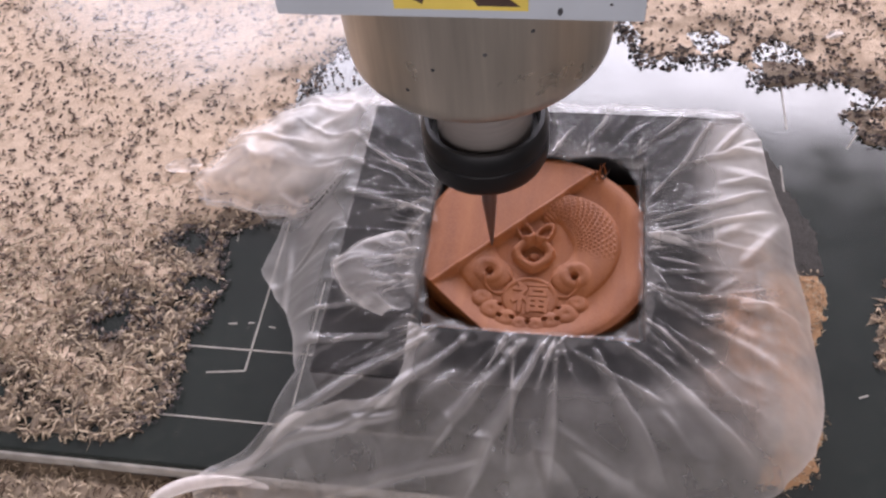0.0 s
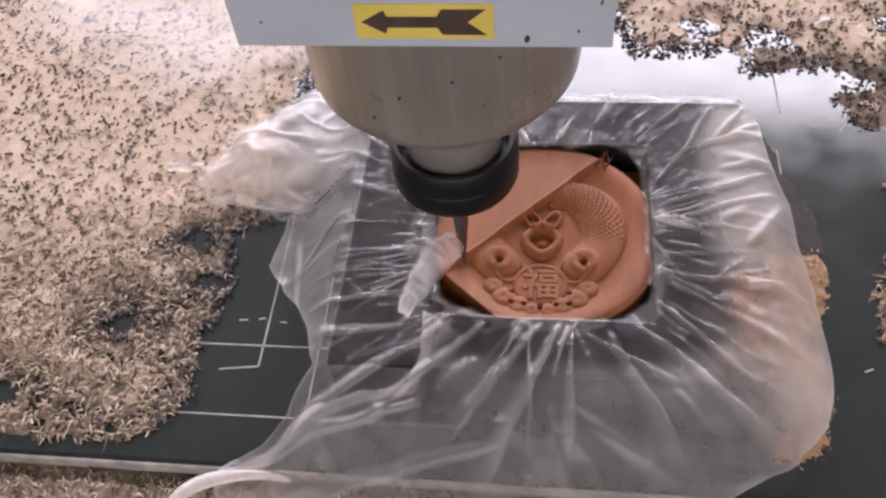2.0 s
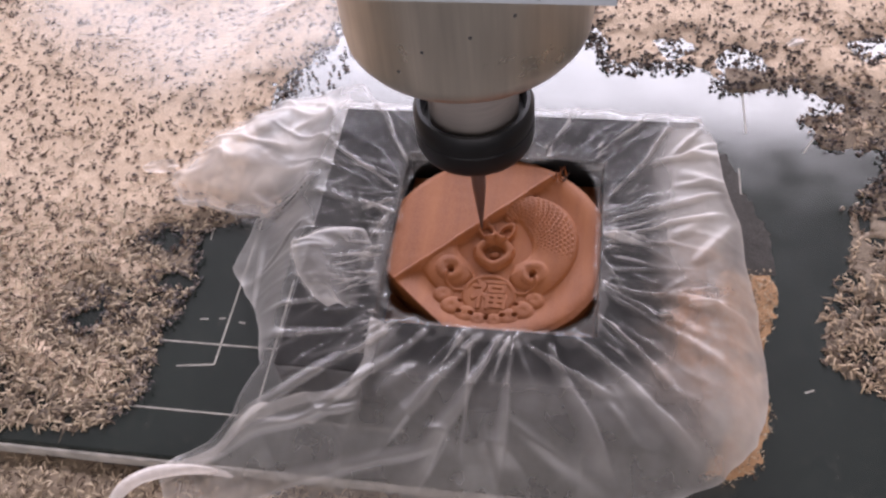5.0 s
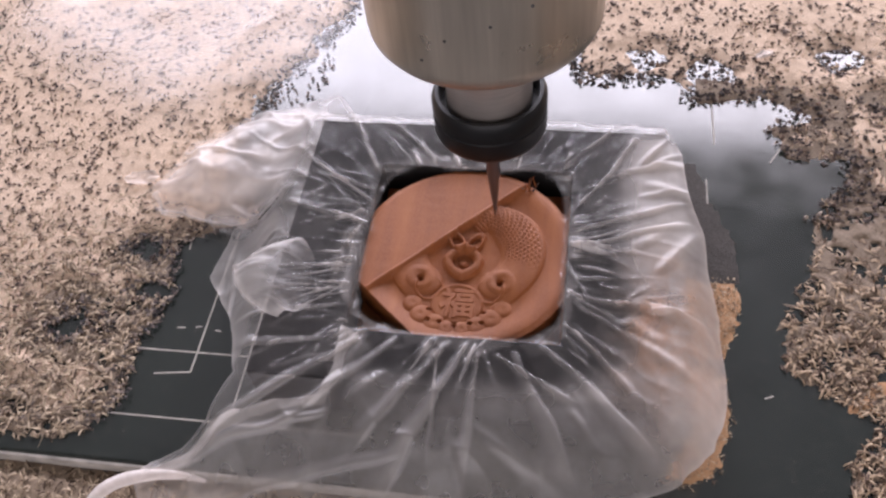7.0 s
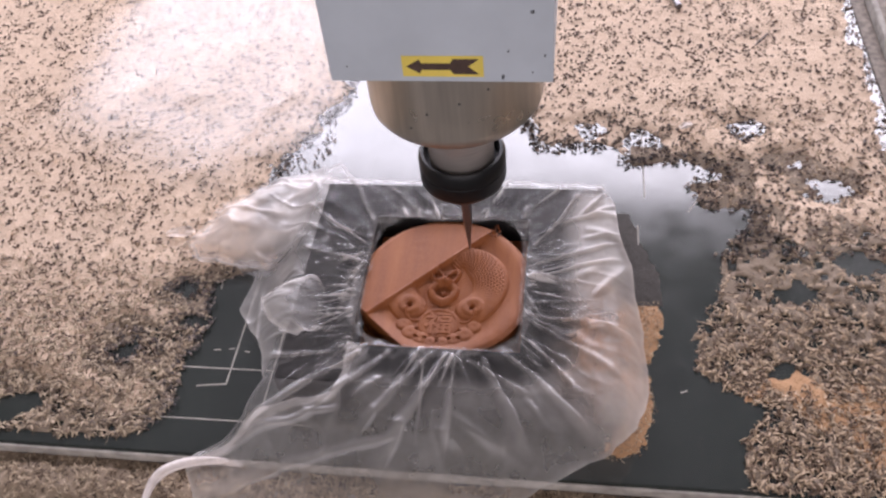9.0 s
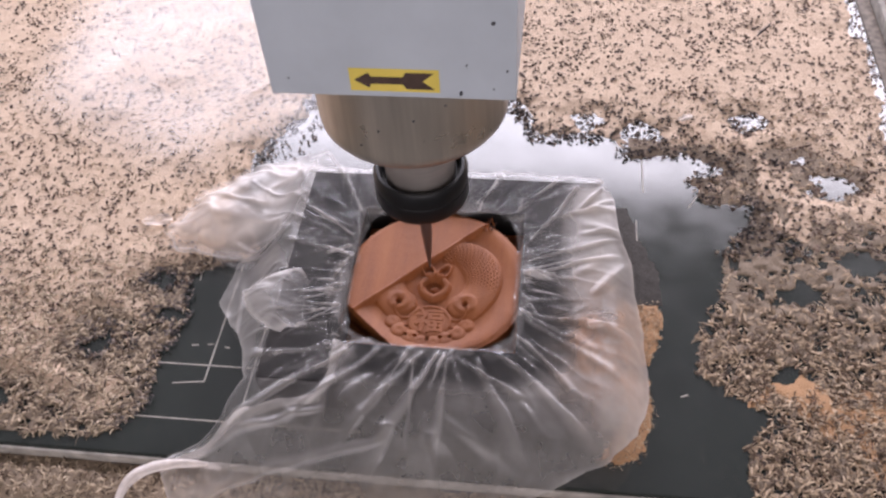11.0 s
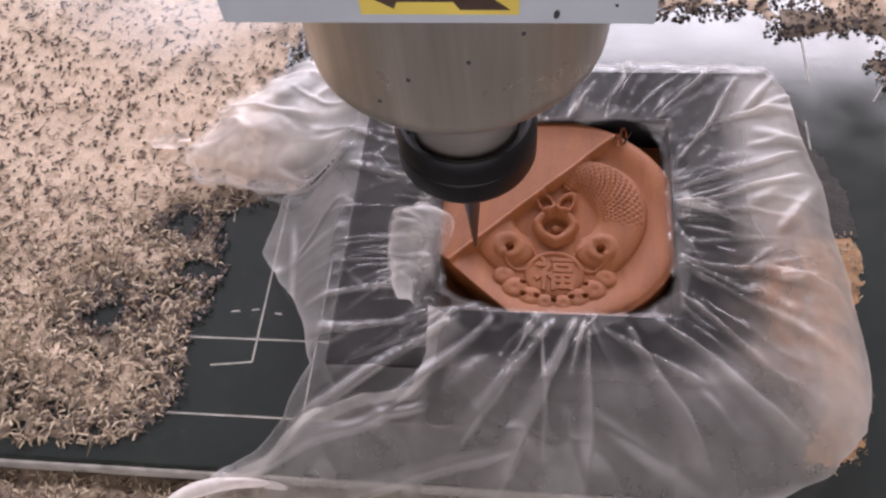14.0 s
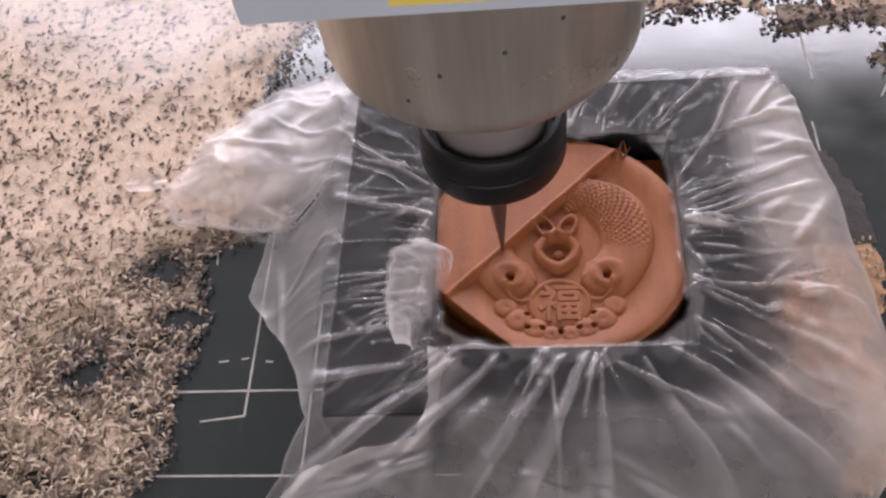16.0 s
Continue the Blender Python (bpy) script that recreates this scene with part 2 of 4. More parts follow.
def turned(profile, segments=64, bm=None):
    """A body of revolution about z from (radius, height) pairs; closed where the radius is 0."""
    bm = bm or bmesh.new()
    rings = []
    for r, z in profile:
        if r == 0:
            rings.append([bm.verts.new((0, 0, z))])
        else:
            rings.append([bm.verts.new((r * math.cos(2 * math.pi * k / segments), r * math.sin(2 * math.pi * k / segments), z)) for k in range(segments)])
    for a, b in zip(rings, rings[1:]):
        for k in range(segments):
            j = (k + 1) % segments
            q = [a[k % len(a)], a[j % len(a)], b[j % len(b)], b[k % len(b)]]
            q = list(dict.fromkeys(q))
            if len(q) > 2:
                bm.faces.new(q)
    return bm


def polygon_distance(poly, x, y):
    """Signed distance to a polygon, positive inside."""
    d = np.full(x.shape, 1e9)
    inside = np.zeros(x.shape, bool)
    for (ax, ay), (bx, by) in zip(poly, poly[1:] + poly[:1]):
        ex, ey = bx - ax, by - ay
        k = np.clip(((x - ax) * ex + (y - ay) * ey) / (ex * ex + ey * ey), 0, 1)
        d = np.minimum(d, np.hypot(x - ax - k * ex, y - ay - k * ey))
        if ey:
            inside ^= ((ay > y) != (by > y)) & (x < ex * (y - ay) / ey + ax)
    return np.where(inside, d, -d)


LATTICE = np.random.RandomState(7).rand(256, 256)


def field(x, y, scale, seed=0):
    """Smooth value noise from 0 to 1."""
    u, v = x * scale + 17.3 * seed, y * scale + 9.1 * seed
    i, j = np.floor(u).astype(int), np.floor(v).astype(int)
    a, b = u - i, v - j
    a, b = a * a * (3 - 2 * a), b * b * (3 - 2 * b)
    g = lambda p, q: LATTICE[p & 255, q & 255]
    return (g(i, j) * (1 - a) + g(i + 1, j) * a) * (1 - b) + (g(i, j + 1) * (1 - a) + g(i + 1, j + 1) * a) * b


def layered(x, y, scale, octaves=4, seed=0):
    return sum(field(x, y, scale * 2 ** k, seed + k) / 2 ** k for k in range(octaves)) / (2 - 2.0 ** (1 - octaves))


def smooth_step(v, a, b):
    t = np.clip((v - a) / (b - a), 0, 1)
    return t * t * (3 - 2 * t)


def sheet(name, x0, x1, y0, y1, step, inside, height, mat, parent=None, label="", uv=None, thin=None, fold=None):
    """A grid over a rectangle, kept where inside() is positive, its rim drawn onto the zero line, at the heights of height(); thin and fold fade and whiten film."""
    nx, ny = int((x1 - x0) / step) + 1, int((y1 - y0) / step) + 1
    x, y = np.meshgrid(np.linspace(x0, x1, nx), np.linspace(y0, y1, ny))
    d = inside(x, y)
    keep = (d[:-1, :-1] > 0) | (d[1:, :-1] > 0) | (d[:-1, 1:] > 0) | (d[1:, 1:] > 0)
    gy, gx = np.gradient(d, y[1, 0] - y[0, 0], x[0, 1] - x[0, 0])
    g = np.maximum(gx * gx + gy * gy, 0.3)
    out = d < 0
    move = np.clip(d / g, -1.5 * step, 0) * out
    x, y = x - move * gx, y - move * gy
    z = height(x, y, np.maximum(d, 0))
    num = np.arange(nx * ny).reshape(ny, nx)
    faces = np.stack([num[:-1, :-1], num[:-1, 1:], num[1:, 1:], num[1:, :-1]], -1)[keep]
    used, faces = np.unique(faces, return_inverse=True)
    faces = faces.reshape(-1, 4)
    verts = np.stack([x.ravel(), y.ravel(), z.ravel()], -1)[used]
    uvs = None if uv is None else np.stack([c.ravel() for c in uv(x, y)], -1)[used]
    layers = None
    if uv is not None:
        there = np.ones(x.shape) if thin is None else thin(x, y)
        layers = np.stack([there.ravel(), (np.zeros(x.shape) if fold is None else fold(x, y)).ravel()], -1)[used]
    return link_mesh(name, verts.tolist(), faces.tolist(), mat, parent, label, True, uvs, layers)


# ---------------------------------------------------------------- the unseen workshop room added round the machine
def wall(name, lo, hi, mat, hole=None):
    """A wall slab along x with one window opening (x0, x1, z0, z1)."""
    if not hole:
        return tagged(part(name, box(lo, hi), mat), kind="structure")
    bm = bmesh.new()
    a, b, c, d = hole
    for l2, h2 in (((lo[0], lo[1], lo[2]), (a, hi[1], hi[2])), ((b, lo[1], lo[2]), (hi[0], hi[1], hi[2])), ((a, lo[1], lo[2]), (b, hi[1], c)), ((a, lo[1], d), (b, hi[1], hi[2]))):
        box(l2, h2, 0, bm)
    return tagged(part(name, bm, mat), kind="structure")


wall("wall_north", (-4, 3.05, -0.85), (4, 3.25, 3.4), WALL, (-2.95, 2.3, 0.45, 2.93))
# this opening is made up for the added front fill
wall("wall_south", (-4, -3.25, -0.85), (4, -3.05, 3.4), WALL, (-1.75, 2.75, 0.6, 2.6))
wall("wall_east", (4, -3.25, -0.85), (4.2, 3.25, 3.4), WALL)
wall("wall_west", (-4.2, -3.25, -0.85), (-4, 3.25, 3.4), WALL)
wall("floor", (-4.2, -3.25, -1.0), (4.2, 3.25, -0.85), CONCRETE)
wall("ceiling", (-4.2, -3.25, 3.4), (4.2, 3.25, 3.55), CEIL)


# ---------------------------------------------------------------- the machine bed
bed = tagged(part("machine_bed", box((-0.48, -0.104, -0.008), (0.286, 0.70, 0.0), 0.0012), BED), "dark grey-green laminated machine bed with scored lines", "machine bed", kind="structure")
apron = tagged(part("table_apron", box((-0.95, -0.145, -0.06), (0.95, 0.80, -0.0085), 0.002), plain_material("dusty_steel_table", (0.16, 0.15, 0.14), 0.6, 50, 0.3)), "dusty grey steel table under the bed", "table", kind="structure")
tagged(part("table_frame", box((-0.93, -0.13, -0.85), (0.93, 0.78, -0.061)), plain_material("machine_frame_paint", (0.12, 0.13, 0.14), 0.5)), "dark painted machine frame", "machine frame", kind="structure")
part("edge_trim", box((-0.48, -0.1058, -0.008), (0.286, -0.1042, -0.0008), 0.0006), LINE, bed, "pale dusty bevel along the bed's front edge")


def groove(x0, y0, x1, y1, w=0.0008):
    d = Vector((x1 - x0, y1 - y0, 0))
    k = d.length
    bm = box((0, -w / 2, -0.0004), (k, w / 2, 0.00022))
    bmesh.ops.transform(bm, matrix=Matrix.LocRotScale((x0, y0, 0), Euler((0, 0, math.atan2(d.y, d.x))), None), verts=bm.verts)
    part("scored_line", bm, LINE, bed)


for line in ((-0.175, -0.0487, -0.060, -0.0483), (-0.175, -0.0822, -0.03, -0.082), (-0.137, -0.061, -0.120, -0.0588), (-0.120, -0.0588, -0.1202, 0.045), (-0.095, -0.0815, -0.095, -0.01),
             (0.118, 0.10, 0.118, 0.20), (0.113, 0.045, 0.113, 0.075), (0.145, 0.088, 0.17, 0.132)):
    groove(*line)
for x, y, a, k in ((-0.150, 0.008, 1.9, 0.008), (-0.143, 0.010, 1.7, 0.006), (-0.134, -0.036, 0.1, 0.004), (-0.125, -0.035, 0.2, 0.003), (-0.115, -0.036, -0.1, 0.003), (0.132, -0.048, 0.4, 0.004)):
    groove(x, y, x + k * math.cos(a), y + k * math.sin(a), 0.0007)

# side rails of the bed
for x0, x1, z1, m in ((0.289, 0.300, -0.006, ALU), (0.3005, 0.305, 0.003, LINE), (0.3065, 0.345, -0.008, ALU), (0.3455, 0.352, 0.003, LINE)):
    tagged(part("side_rail", box((x0, -0.10, -0.0084), (x1, 0.70, z1), 0.001), m), "dusty aluminium rail along the machine bed", "rail", "side rails", "structure")


# ---------------------------------------------------------------- sawdust and shavings
LEFT = [(-0.47, 0.50), (-0.20, 0.52), (-0.10, 0.30), (-0.099, 0.194), (-0.115, 0.157), (-0.128, 0.138), (-0.135, 0.09), (-0.115, 0.030), (-0.150, 0.015), (-0.145, -0.019), (-0.150, -0.045), (-0.146, -0.072), (-0.158, -0.094), (-0.186, -0.097), (-0.215, -0.096), (-0.47, -0.090)]
RIGHT = [(-0.10, 0.30), (-0.02, 0.215), (0.042, 0.164), (0.049, 0.146), (0.092, 0.147), (0.112, 0.131), (0.147, 0.135), (0.172, 0.122), (0.144, 0.112), (0.156, 0.094), (0.184, 0.091), (0.186, 0.078), (0.159, 0.047), (0.160, 0.020), (0.145, -0.007), (0.141, -0.031), (0.158, -0.045), (0.180, -0.056), (0.160, -0.075), (0.165, -0.103), (0.285, -0.103), (0.285, 0.60), (-0.10, 0.60)]
HOLES = ((-0.186, -0.039, 0.010), (-0.160, 0.008, 0.006), (0.188, 0.171, 0.005), (0.218, 0.134, 0.006), (0.234, 0.112, 0.012), (0.187, -0.036, 0.011), (0.240, 0.048, 0.012), (0.200, 0.022, 0.010), (0.12, 0.155, 0.008), (0.085, 0.165, 0.007), (-0.163, 0.006, 0.007), (-0.238, -0.082, 0.012), (-0.262, -0.086, 0.010), (-0.150, -0.016, 0.005))


def pile_distance(poly, holes=HOLES, patchy=0.0):
    def inside(x, y):
        d = polygon_distance(poly, x, y)
        for hx, hy, r in holes:
            d = np.minimum(d, np.hypot((x - hx) * 0.8, (y - hy) * 1.15) - r + 0.014 * (layered(x, y, 110, 3, 8) - 0.5))
        d = np.minimum(d, 0.010 - 0.018 * patchy * smooth_step(0.02 + 0.5 * np.maximum(x, 0) - y, 0.0, 0.06) * smooth_step(layered(x, y, 250, 3, 7), 0.45, 0.7))
        return d + 0.010 * (layered(x, y, 70, 4, 3) - 0.5) + 0.004 * (field(x, y, 420, 5) - 0.5)
    return inside


def dust_height(top):
    def height(x, y, d):
        return 0.0002 + top * smooth_step(d, 0, 0.02) * (0.45 + 0.9 * layered(x, y, 45, 4, 9)) + 0.0007 * smooth_step(d, 0, 0.004) * field(x, y, 500, 2)
    return height


LEFT_IN, RIGHT_IN = pile_distance(LEFT), pile_distance(RIGHT)
FRONT_IN = pile_distance([(-0.40, -0.104), (-0.13, -0.104), (0.30, -0.106), (0.30, -0.128), (-0.13, -0.134), (-0.40, -0.136)], ())
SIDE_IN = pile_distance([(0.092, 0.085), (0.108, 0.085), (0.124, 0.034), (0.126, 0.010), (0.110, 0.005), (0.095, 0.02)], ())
STRIP_IN = pile_distance([(0.10, 0.012), (0.124, 0.012), (0.127, -0.002), (0.117, -0.030), (0.104, -0.03)], ())
ORANGE_IN = pile_distance([(0.106, -0.03), (0.115, -0.040), (0.116, -0.066), (0.110, -0.086), (0.100, -0.093), (0.092, -0.088), (0.102, -0.06)], ())
LEFT_BASE, RIGHT_BASE = pile_distance(LEFT, HOLES, 1.2), pile_distance(RIGHT, HOLES, 1.3)


def bare(poly, x, y):
    d = polygon_distance(poly, x, y)
    for hx, hy, r in HOLES:
        d = np.minimum(d, 1.4 * (np.hypot((x - hx) * 0.8, (y - hy) * 1.15) - r))
    return d


def tan_left(x, y):
    """The pale dust ends well before the heap's rim, most of all towards the front."""
    return bare(LEFT, x, y) - 0.004 - 0.014 * smooth_step(-y, -0.05, 0.05) + 0.030 * (layered(x, y, 60, 4, 33) - 0.5)


def tan_right(x, y):
    return np.minimum(bare(RIGHT, x, y) - 0.007, 0.5 * (y - 0.075) + 0.12 * (x - 0.20)) + 0.024 * (layered(x, y, 75, 4, 34) - 0.5)


ORANGE_PATCH = pile_distance([(0.168, -0.047), (0.198, -0.031), (0.235, -0.040), (0.262, -0.058), (0.262, -0.090), (0.222, -0.092), (0.205, -0.066)], ())
for nm, area, inside, top, mat, text in (
        ("chaff_layer", (-0.46, -0.09, -0.10, 0.12), lambda x, y: np.minimum(LEFT_BASE(x, y), 0.5 * (0.085 - y) + 0.02 * (layered(x, y, 60, 3, 37) - 0.5)), 0.0016, CHAFF, "thin grey-brown chaff under the shavings on the bed"),
        ("chaff_layer", (0.11, 0.285, -0.103, 0.18), lambda x, y: np.minimum(RIGHT_BASE(x, y), 0.15 - y), 0.0016, CHAFF, "thin grey-brown chaff with bare patches on the bed"),
        ("sawdust_heap", (-0.46, -0.09, -0.10, 0.52), tan_left, 0.0030, DUST, "pale tan fine sawdust spread over the machine bed"),
        ("sawdust_heap", (-0.11, 0.285, 0.03, 0.60), tan_right, 0.0028, DUST, "pale tan sawdust drift with bare patches on the bed"),
        ("sawdust_heap", (0.15, 0.28, -0.10, -0.02), lambda x, y: ORANGE_PATCH(x, y) + 0.020 * (layered(x, y, 90, 3, 36) - 0.55), 0.0013, ORANGE_DUST, "orange-tan fine sawdust patch on the drift"),
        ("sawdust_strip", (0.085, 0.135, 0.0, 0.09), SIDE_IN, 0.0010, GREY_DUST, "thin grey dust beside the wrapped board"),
        ("sawdust_strip", (0.09, 0.135, -0.035, 0.02), STRIP_IN, 0.0015, ORANGE_DUST, "brown dust strip beside the plastic film"),
        ("sawdust_strip", (0.03, 0.13, -0.104, -0.01), ORANGE_IN, 0.0030, ORANGE_DUST, "orange sawdust drift along the film's edge")):
    tagged(sheet(nm, *area, 0.0017, inside, dust_height(top), mat), text, "sawdust", kind="stuff")
tagged(sheet("sawdust_heap", -0.40, 0.30, -0.14, -0.1056, 0.0017, FRONT_IN, lambda x, y, d: dust_height(0.006)(x, y, d) - 0.0085, dust_material("brown_sawdust", (0.32, 0.24, 0.17), (0.46, 0.36, 0.27))), "tan sawdust on the ledge before the bed", "sawdust", kind="stuff")


def ground_left(x, y, d):
    return np.maximum(dust_height(0.0016)(x, y, np.maximum(LEFT_BASE(x, y), 0)), dust_height(0.0030)(x, y, np.maximum(tan_left(x, y), 0)))


def ground_right(x, y, d):
    return np.maximum(dust_height(0.0016)(x, y, np.maximum(RIGHT_BASE(x, y), 0)) * (y < 0.15), dust_height(0.0028)(x, y, np.maximum(tan_right(x, y), 0)))


def chip_shape(kind, rng):
    """Vertices and faces of one shaving: a thin curled strip, or a crumb."""
    if kind == "crumb":
        v = [np.array(p) * rng.uniform(0.6, 1.2, 3) for p in ((1, 0, 0), (-1, 0, 0), (0, 1, 0), (0, -1, 0), (0, 0, 0.8), (0, 0, -0.8))]
        return np.array(v), [(0, 2, 4), (2, 1, 4), (1, 3, 4), (3, 0, 4), (2, 0, 5), (1, 2, 5), (3, 1, 5), (0, 3, 5)]
    curl, n = rng.uniform(0.6, 3.0), 5
    a = np.linspace(-curl / 2, curl / 2, n)
    rad = 1.6 / max(curl, 0.8)
    pts = np.stack([np.sin(a) * rad, np.zeros(n), (np.cos(a) - np.cos(curl / 2)) * rad * 0.8], -1)
    w = rng.uniform(0.22, 0.46) if kind == "flake" else rng.uniform(0.07, 0.16)
    skew = np.linspace(-1, 1, n)[:, None] * np.array([[0, rng.uniform(-0.35, 0.35), 0]])
    rows = [pts + skew + np.array([0, w, 0]), pts + skew - np.array([0, w, 0])]
    lift = np.array([0, 0, 0.10])
    v = np.concatenate([rows[0], rows[1], rows[0] - lift, rows[1] - lift])
    f = []
    for k in range(n - 1):
        f += [(k, k + 1, n + k + 1, n + k), (2 * n + k, 3 * n + k, 3 * n + k + 1, 2 * n + k + 1)]
    return v, f


def scatter(name, count, area, inside, density, kind, size, ground, mat, text, seed):
    """Chips strewn over the part of area where inside() is positive, one object."""
    rng = np.random.RandomState(seed)
    shapes = [chip_shape(kind, rng) for _ in range(9)]
    x = rng.uniform(area[0], area[1], count * 16)
    y = rng.uniform(area[2], area[3], count * 16)
    d = inside(x, y)
    ok = rng.rand(len(x)) < density(x, y, d)
    x, y, d = x[ok][:count], y[ok][:count], d[ok][:count]
    z = ground(x, y, np.maximum(d, 0))
    verts, faces, base = [], [], 0
    turn = rng.uniform(0, 2 * np.pi, (len(x), 3))
    tip = rng.uniform(-0.5, 0.5, len(x))
    sizes = rng.uniform(size[0], size[1], len(x))
    for i in range(len(x)):
        v, f = shapes[rng.randint(9)]
        ca, sa, ct, st = math.cos(turn[i, 0]), math.sin(turn[i, 0]), math.cos(tip[i]), math.sin(tip[i])
        p = v * sizes[i]
        q = np.stack([p[:, 0] * ct + p[:, 2] * st, p[:, 1], p[:, 2] * ct - p[:, 0] * st], -1)
        low = q[:, 2].min()
        verts.append(np.stack([q[:, 0] * ca - q[:, 1] * sa + x[i], q[:, 0] * sa + q[:, 1] * ca + y[i], q[:, 2] - low * 0.85 + z[i]], -1))
        faces += [tuple(base + k for k in g) for g in f]
        base += len(v)
    return tagged(link_mesh(name, np.concatenate(verts).tolist(), faces, mat, smooth=False), text, "wood shavings", kind="stuff")


def thick_front(x, y, d):
    """Shavings lie closest near the camera's side and along the rim of the heap."""
    near = smooth_step(-y, -0.05, 0.05)
    rim = 1 - smooth_step(d, 0.0, 0.03)
    return (d > -0.001) * np.clip(0.10 + 0.55 * near + 0.5 * rim * near, 0, 1) * (0.35 + 0.9 * layered(x, y, 120, 3, 12))


def specks(x, y, d):
    rim = 1 - smooth_step(d, 0.0, 0.012)
    return (d > -0.0025) * np.clip(0.34 + 0.3 * rim, 0, 1) * (0.15 + smooth_step(layered(x, y, 190, 3, 21), 0.36, 0.62))


scatter("wood_shavings", 10500, (-0.42, -0.10, -0.10, 0.20), LEFT_IN, thick_front, "curl", (0.0016, 0.0031), ground_left, CHIP, "tan and brown curled shavings lying thick on sawdust", 1)
scatter("wood_shavings", 7500, (0.13, 0.285, -0.103, 0.20), RIGHT_IN, thick_front, "curl", (0.0016, 0.0030), ground_right, CHIP_BROWN, "brown curled shavings on the sawdust drift", 2)
scatter("wood_chips", 8600, (-0.46, -0.095, -0.05, 0.50), LEFT_IN, specks, "flake", (0.0011, 0.0020), ground_left, DARK_CHIP, "dark brown chips speckled over pale sawdust", 3)
scatter("wood_chips", 10500, (-0.09, 0.285, 0.05, 0.58), RIGHT_IN, specks, "flake", (0.0011, 0.0020), ground_right, DARK_CHIP, "dark brown chips speckled over the sawdust drift", 4)
scatter("wood_shavings", 5200, (-0.38, 0.30, -0.136, -0.1066), FRONT_IN, lambda x, y, d: (d > 0) * 0.8, "curl", (0.0015, 0.0027), lambda x, y, d: dust_height(0.006)(x, y, d) - 0.0085, CHIP, "curled shavings on the ledge before the bed", 5)
scatter("wood_chips", 420, (0.09, 0.13, -0.035, 0.02), STRIP_IN, lambda x, y, d: (d > 0) * 0.8, "curl", (0.0008, 0.0016), dust_height(0.0015), CHIP, "brown chips in the dust beside the film", 6)
scatter("wood_chips", 500, (0.085, 0.125, -0.10, -0.02), ORANGE_IN, lambda x, y, d: (d > -0.002) * 0.8, "curl", (0.0007, 0.0014), dust_height(0.003), CHIP, "tan and brown chips on the orange drift", 10)
scatter("wood_chips", 130, (-0.16, -0.09, 0.10, 0.20), lambda x, y: 0.02 - np.hypot(x + 0.118, (y - 0.15) * 0.5), lambda x, y, d: (d > 0) * 0.6, "crumb", (0.0008, 0.0014), lambda x, y, d: 0.0003 + 0 * x, DARK_CHIP, "dark crumbs strewn on the bare bed", 7)

scatter("wood_chips", 2600, (-0.06, 0.21, 0.05, 0.30), pile_distance(RIGHT, ()), lambda x, y, d: (d > -0.003) * (1 - smooth_step(d, 0.004, 0.016)) * smooth_step(layered(x, y, 130, 2, 25), 0.30, 0.60), "crumb", (0.0009, 0.0016), lambda x, y, d: 0.0004 + 0.002 * field(x, y, 300, 8), CRUMB, "dark crumbs heaped along the drift's edge", 8)
scatter("wood_chips", 1300, (-0.20, -0.07, -0.09, 0.30), LEFT_IN, lambda x, y, d: (d > -0.004) * (1 - smooth_step(d, 0.002, 0.010)) * 0.8, "flake", (0.0010, 0.0018), lambda x, y, d: 0.0004 + 0.002 * field(x, y, 300, 8), CRUMB, "dark crumbs along the sawdust's edge", 9)



def scrap(x, y, z, size, turn, mat, name, text, category):
    """A small crumpled sheet."""
    n = 14
    u, v = np.meshgrid(np.linspace(-1, 1, n), np.linspace(-1, 1, n))
    k = 1 - 0.25 * np.abs(u * v) + 0.2 * (field(u + turn, v, 1.7, 3) - 0.5)
    px, py = u * k * size, v * k * size * 0.45
    pz = z + size * 0.35 * layered(u + 3 * turn, v, 1.3, 3, 5)
    c, d = math.cos(turn), math.sin(turn)
    num = np.arange(n * n).reshape(n, n)
    faces = np.stack([num[:-1, :-1], num[:-1, 1:], num[1:, 1:], num[1:, :-1]], -1).reshape(-1, 4)
    verts = np.stack([(x + px * c - py * d).ravel(), (y + px * d + py * c).ravel(), pz.ravel()], -1)
    return tagged(link_mesh(name, verts.tolist(), faces.tolist(), mat, None, "", True, np.stack([u.ravel() * 0.2, v.ravel() * 0.2], -1), np.stack([np.ones(n * n), 0.6 * (np.abs(u) > 0.9).ravel()], -1)), text, category)


scrap(-0.182, 0.052, 0.0035, 0.010, 0.1, FILM_WHITE, "film_scrap", "small white scrap of plastic film on sawdust", "plastic scrap")
scrap(-0.120, 0.025, 0.0015, 0.016, -0.1, FILM_LOOSE, "film_scrap", "thin torn film strip at the sawdust's edge", "plastic scrap")
scrap(0.148, 0.168, 0.0035, 0.006, 0.6, FILM_WHITE, "film_scrap", "tiny white film scrap on the sawdust drift", "plastic scrap")


def stick(x, y, z, length, turn, name, text):
    bm = turned([(0, 0), (0.0006, 0.0004), (0.0010, length * 0.3), (0.0008, length * 0.8), (0, length)], 8)
    bmesh.ops.transform(bm, matrix=Matrix.Translation((x, y, z)) @ Matrix.Rotation(turn, 4, "Z") @ Matrix.Rotation(radians(86), 4, "Y"), verts=bm.verts)
    return tagged(part(name, bm, BROWN, smooth=True), text, "splinter")


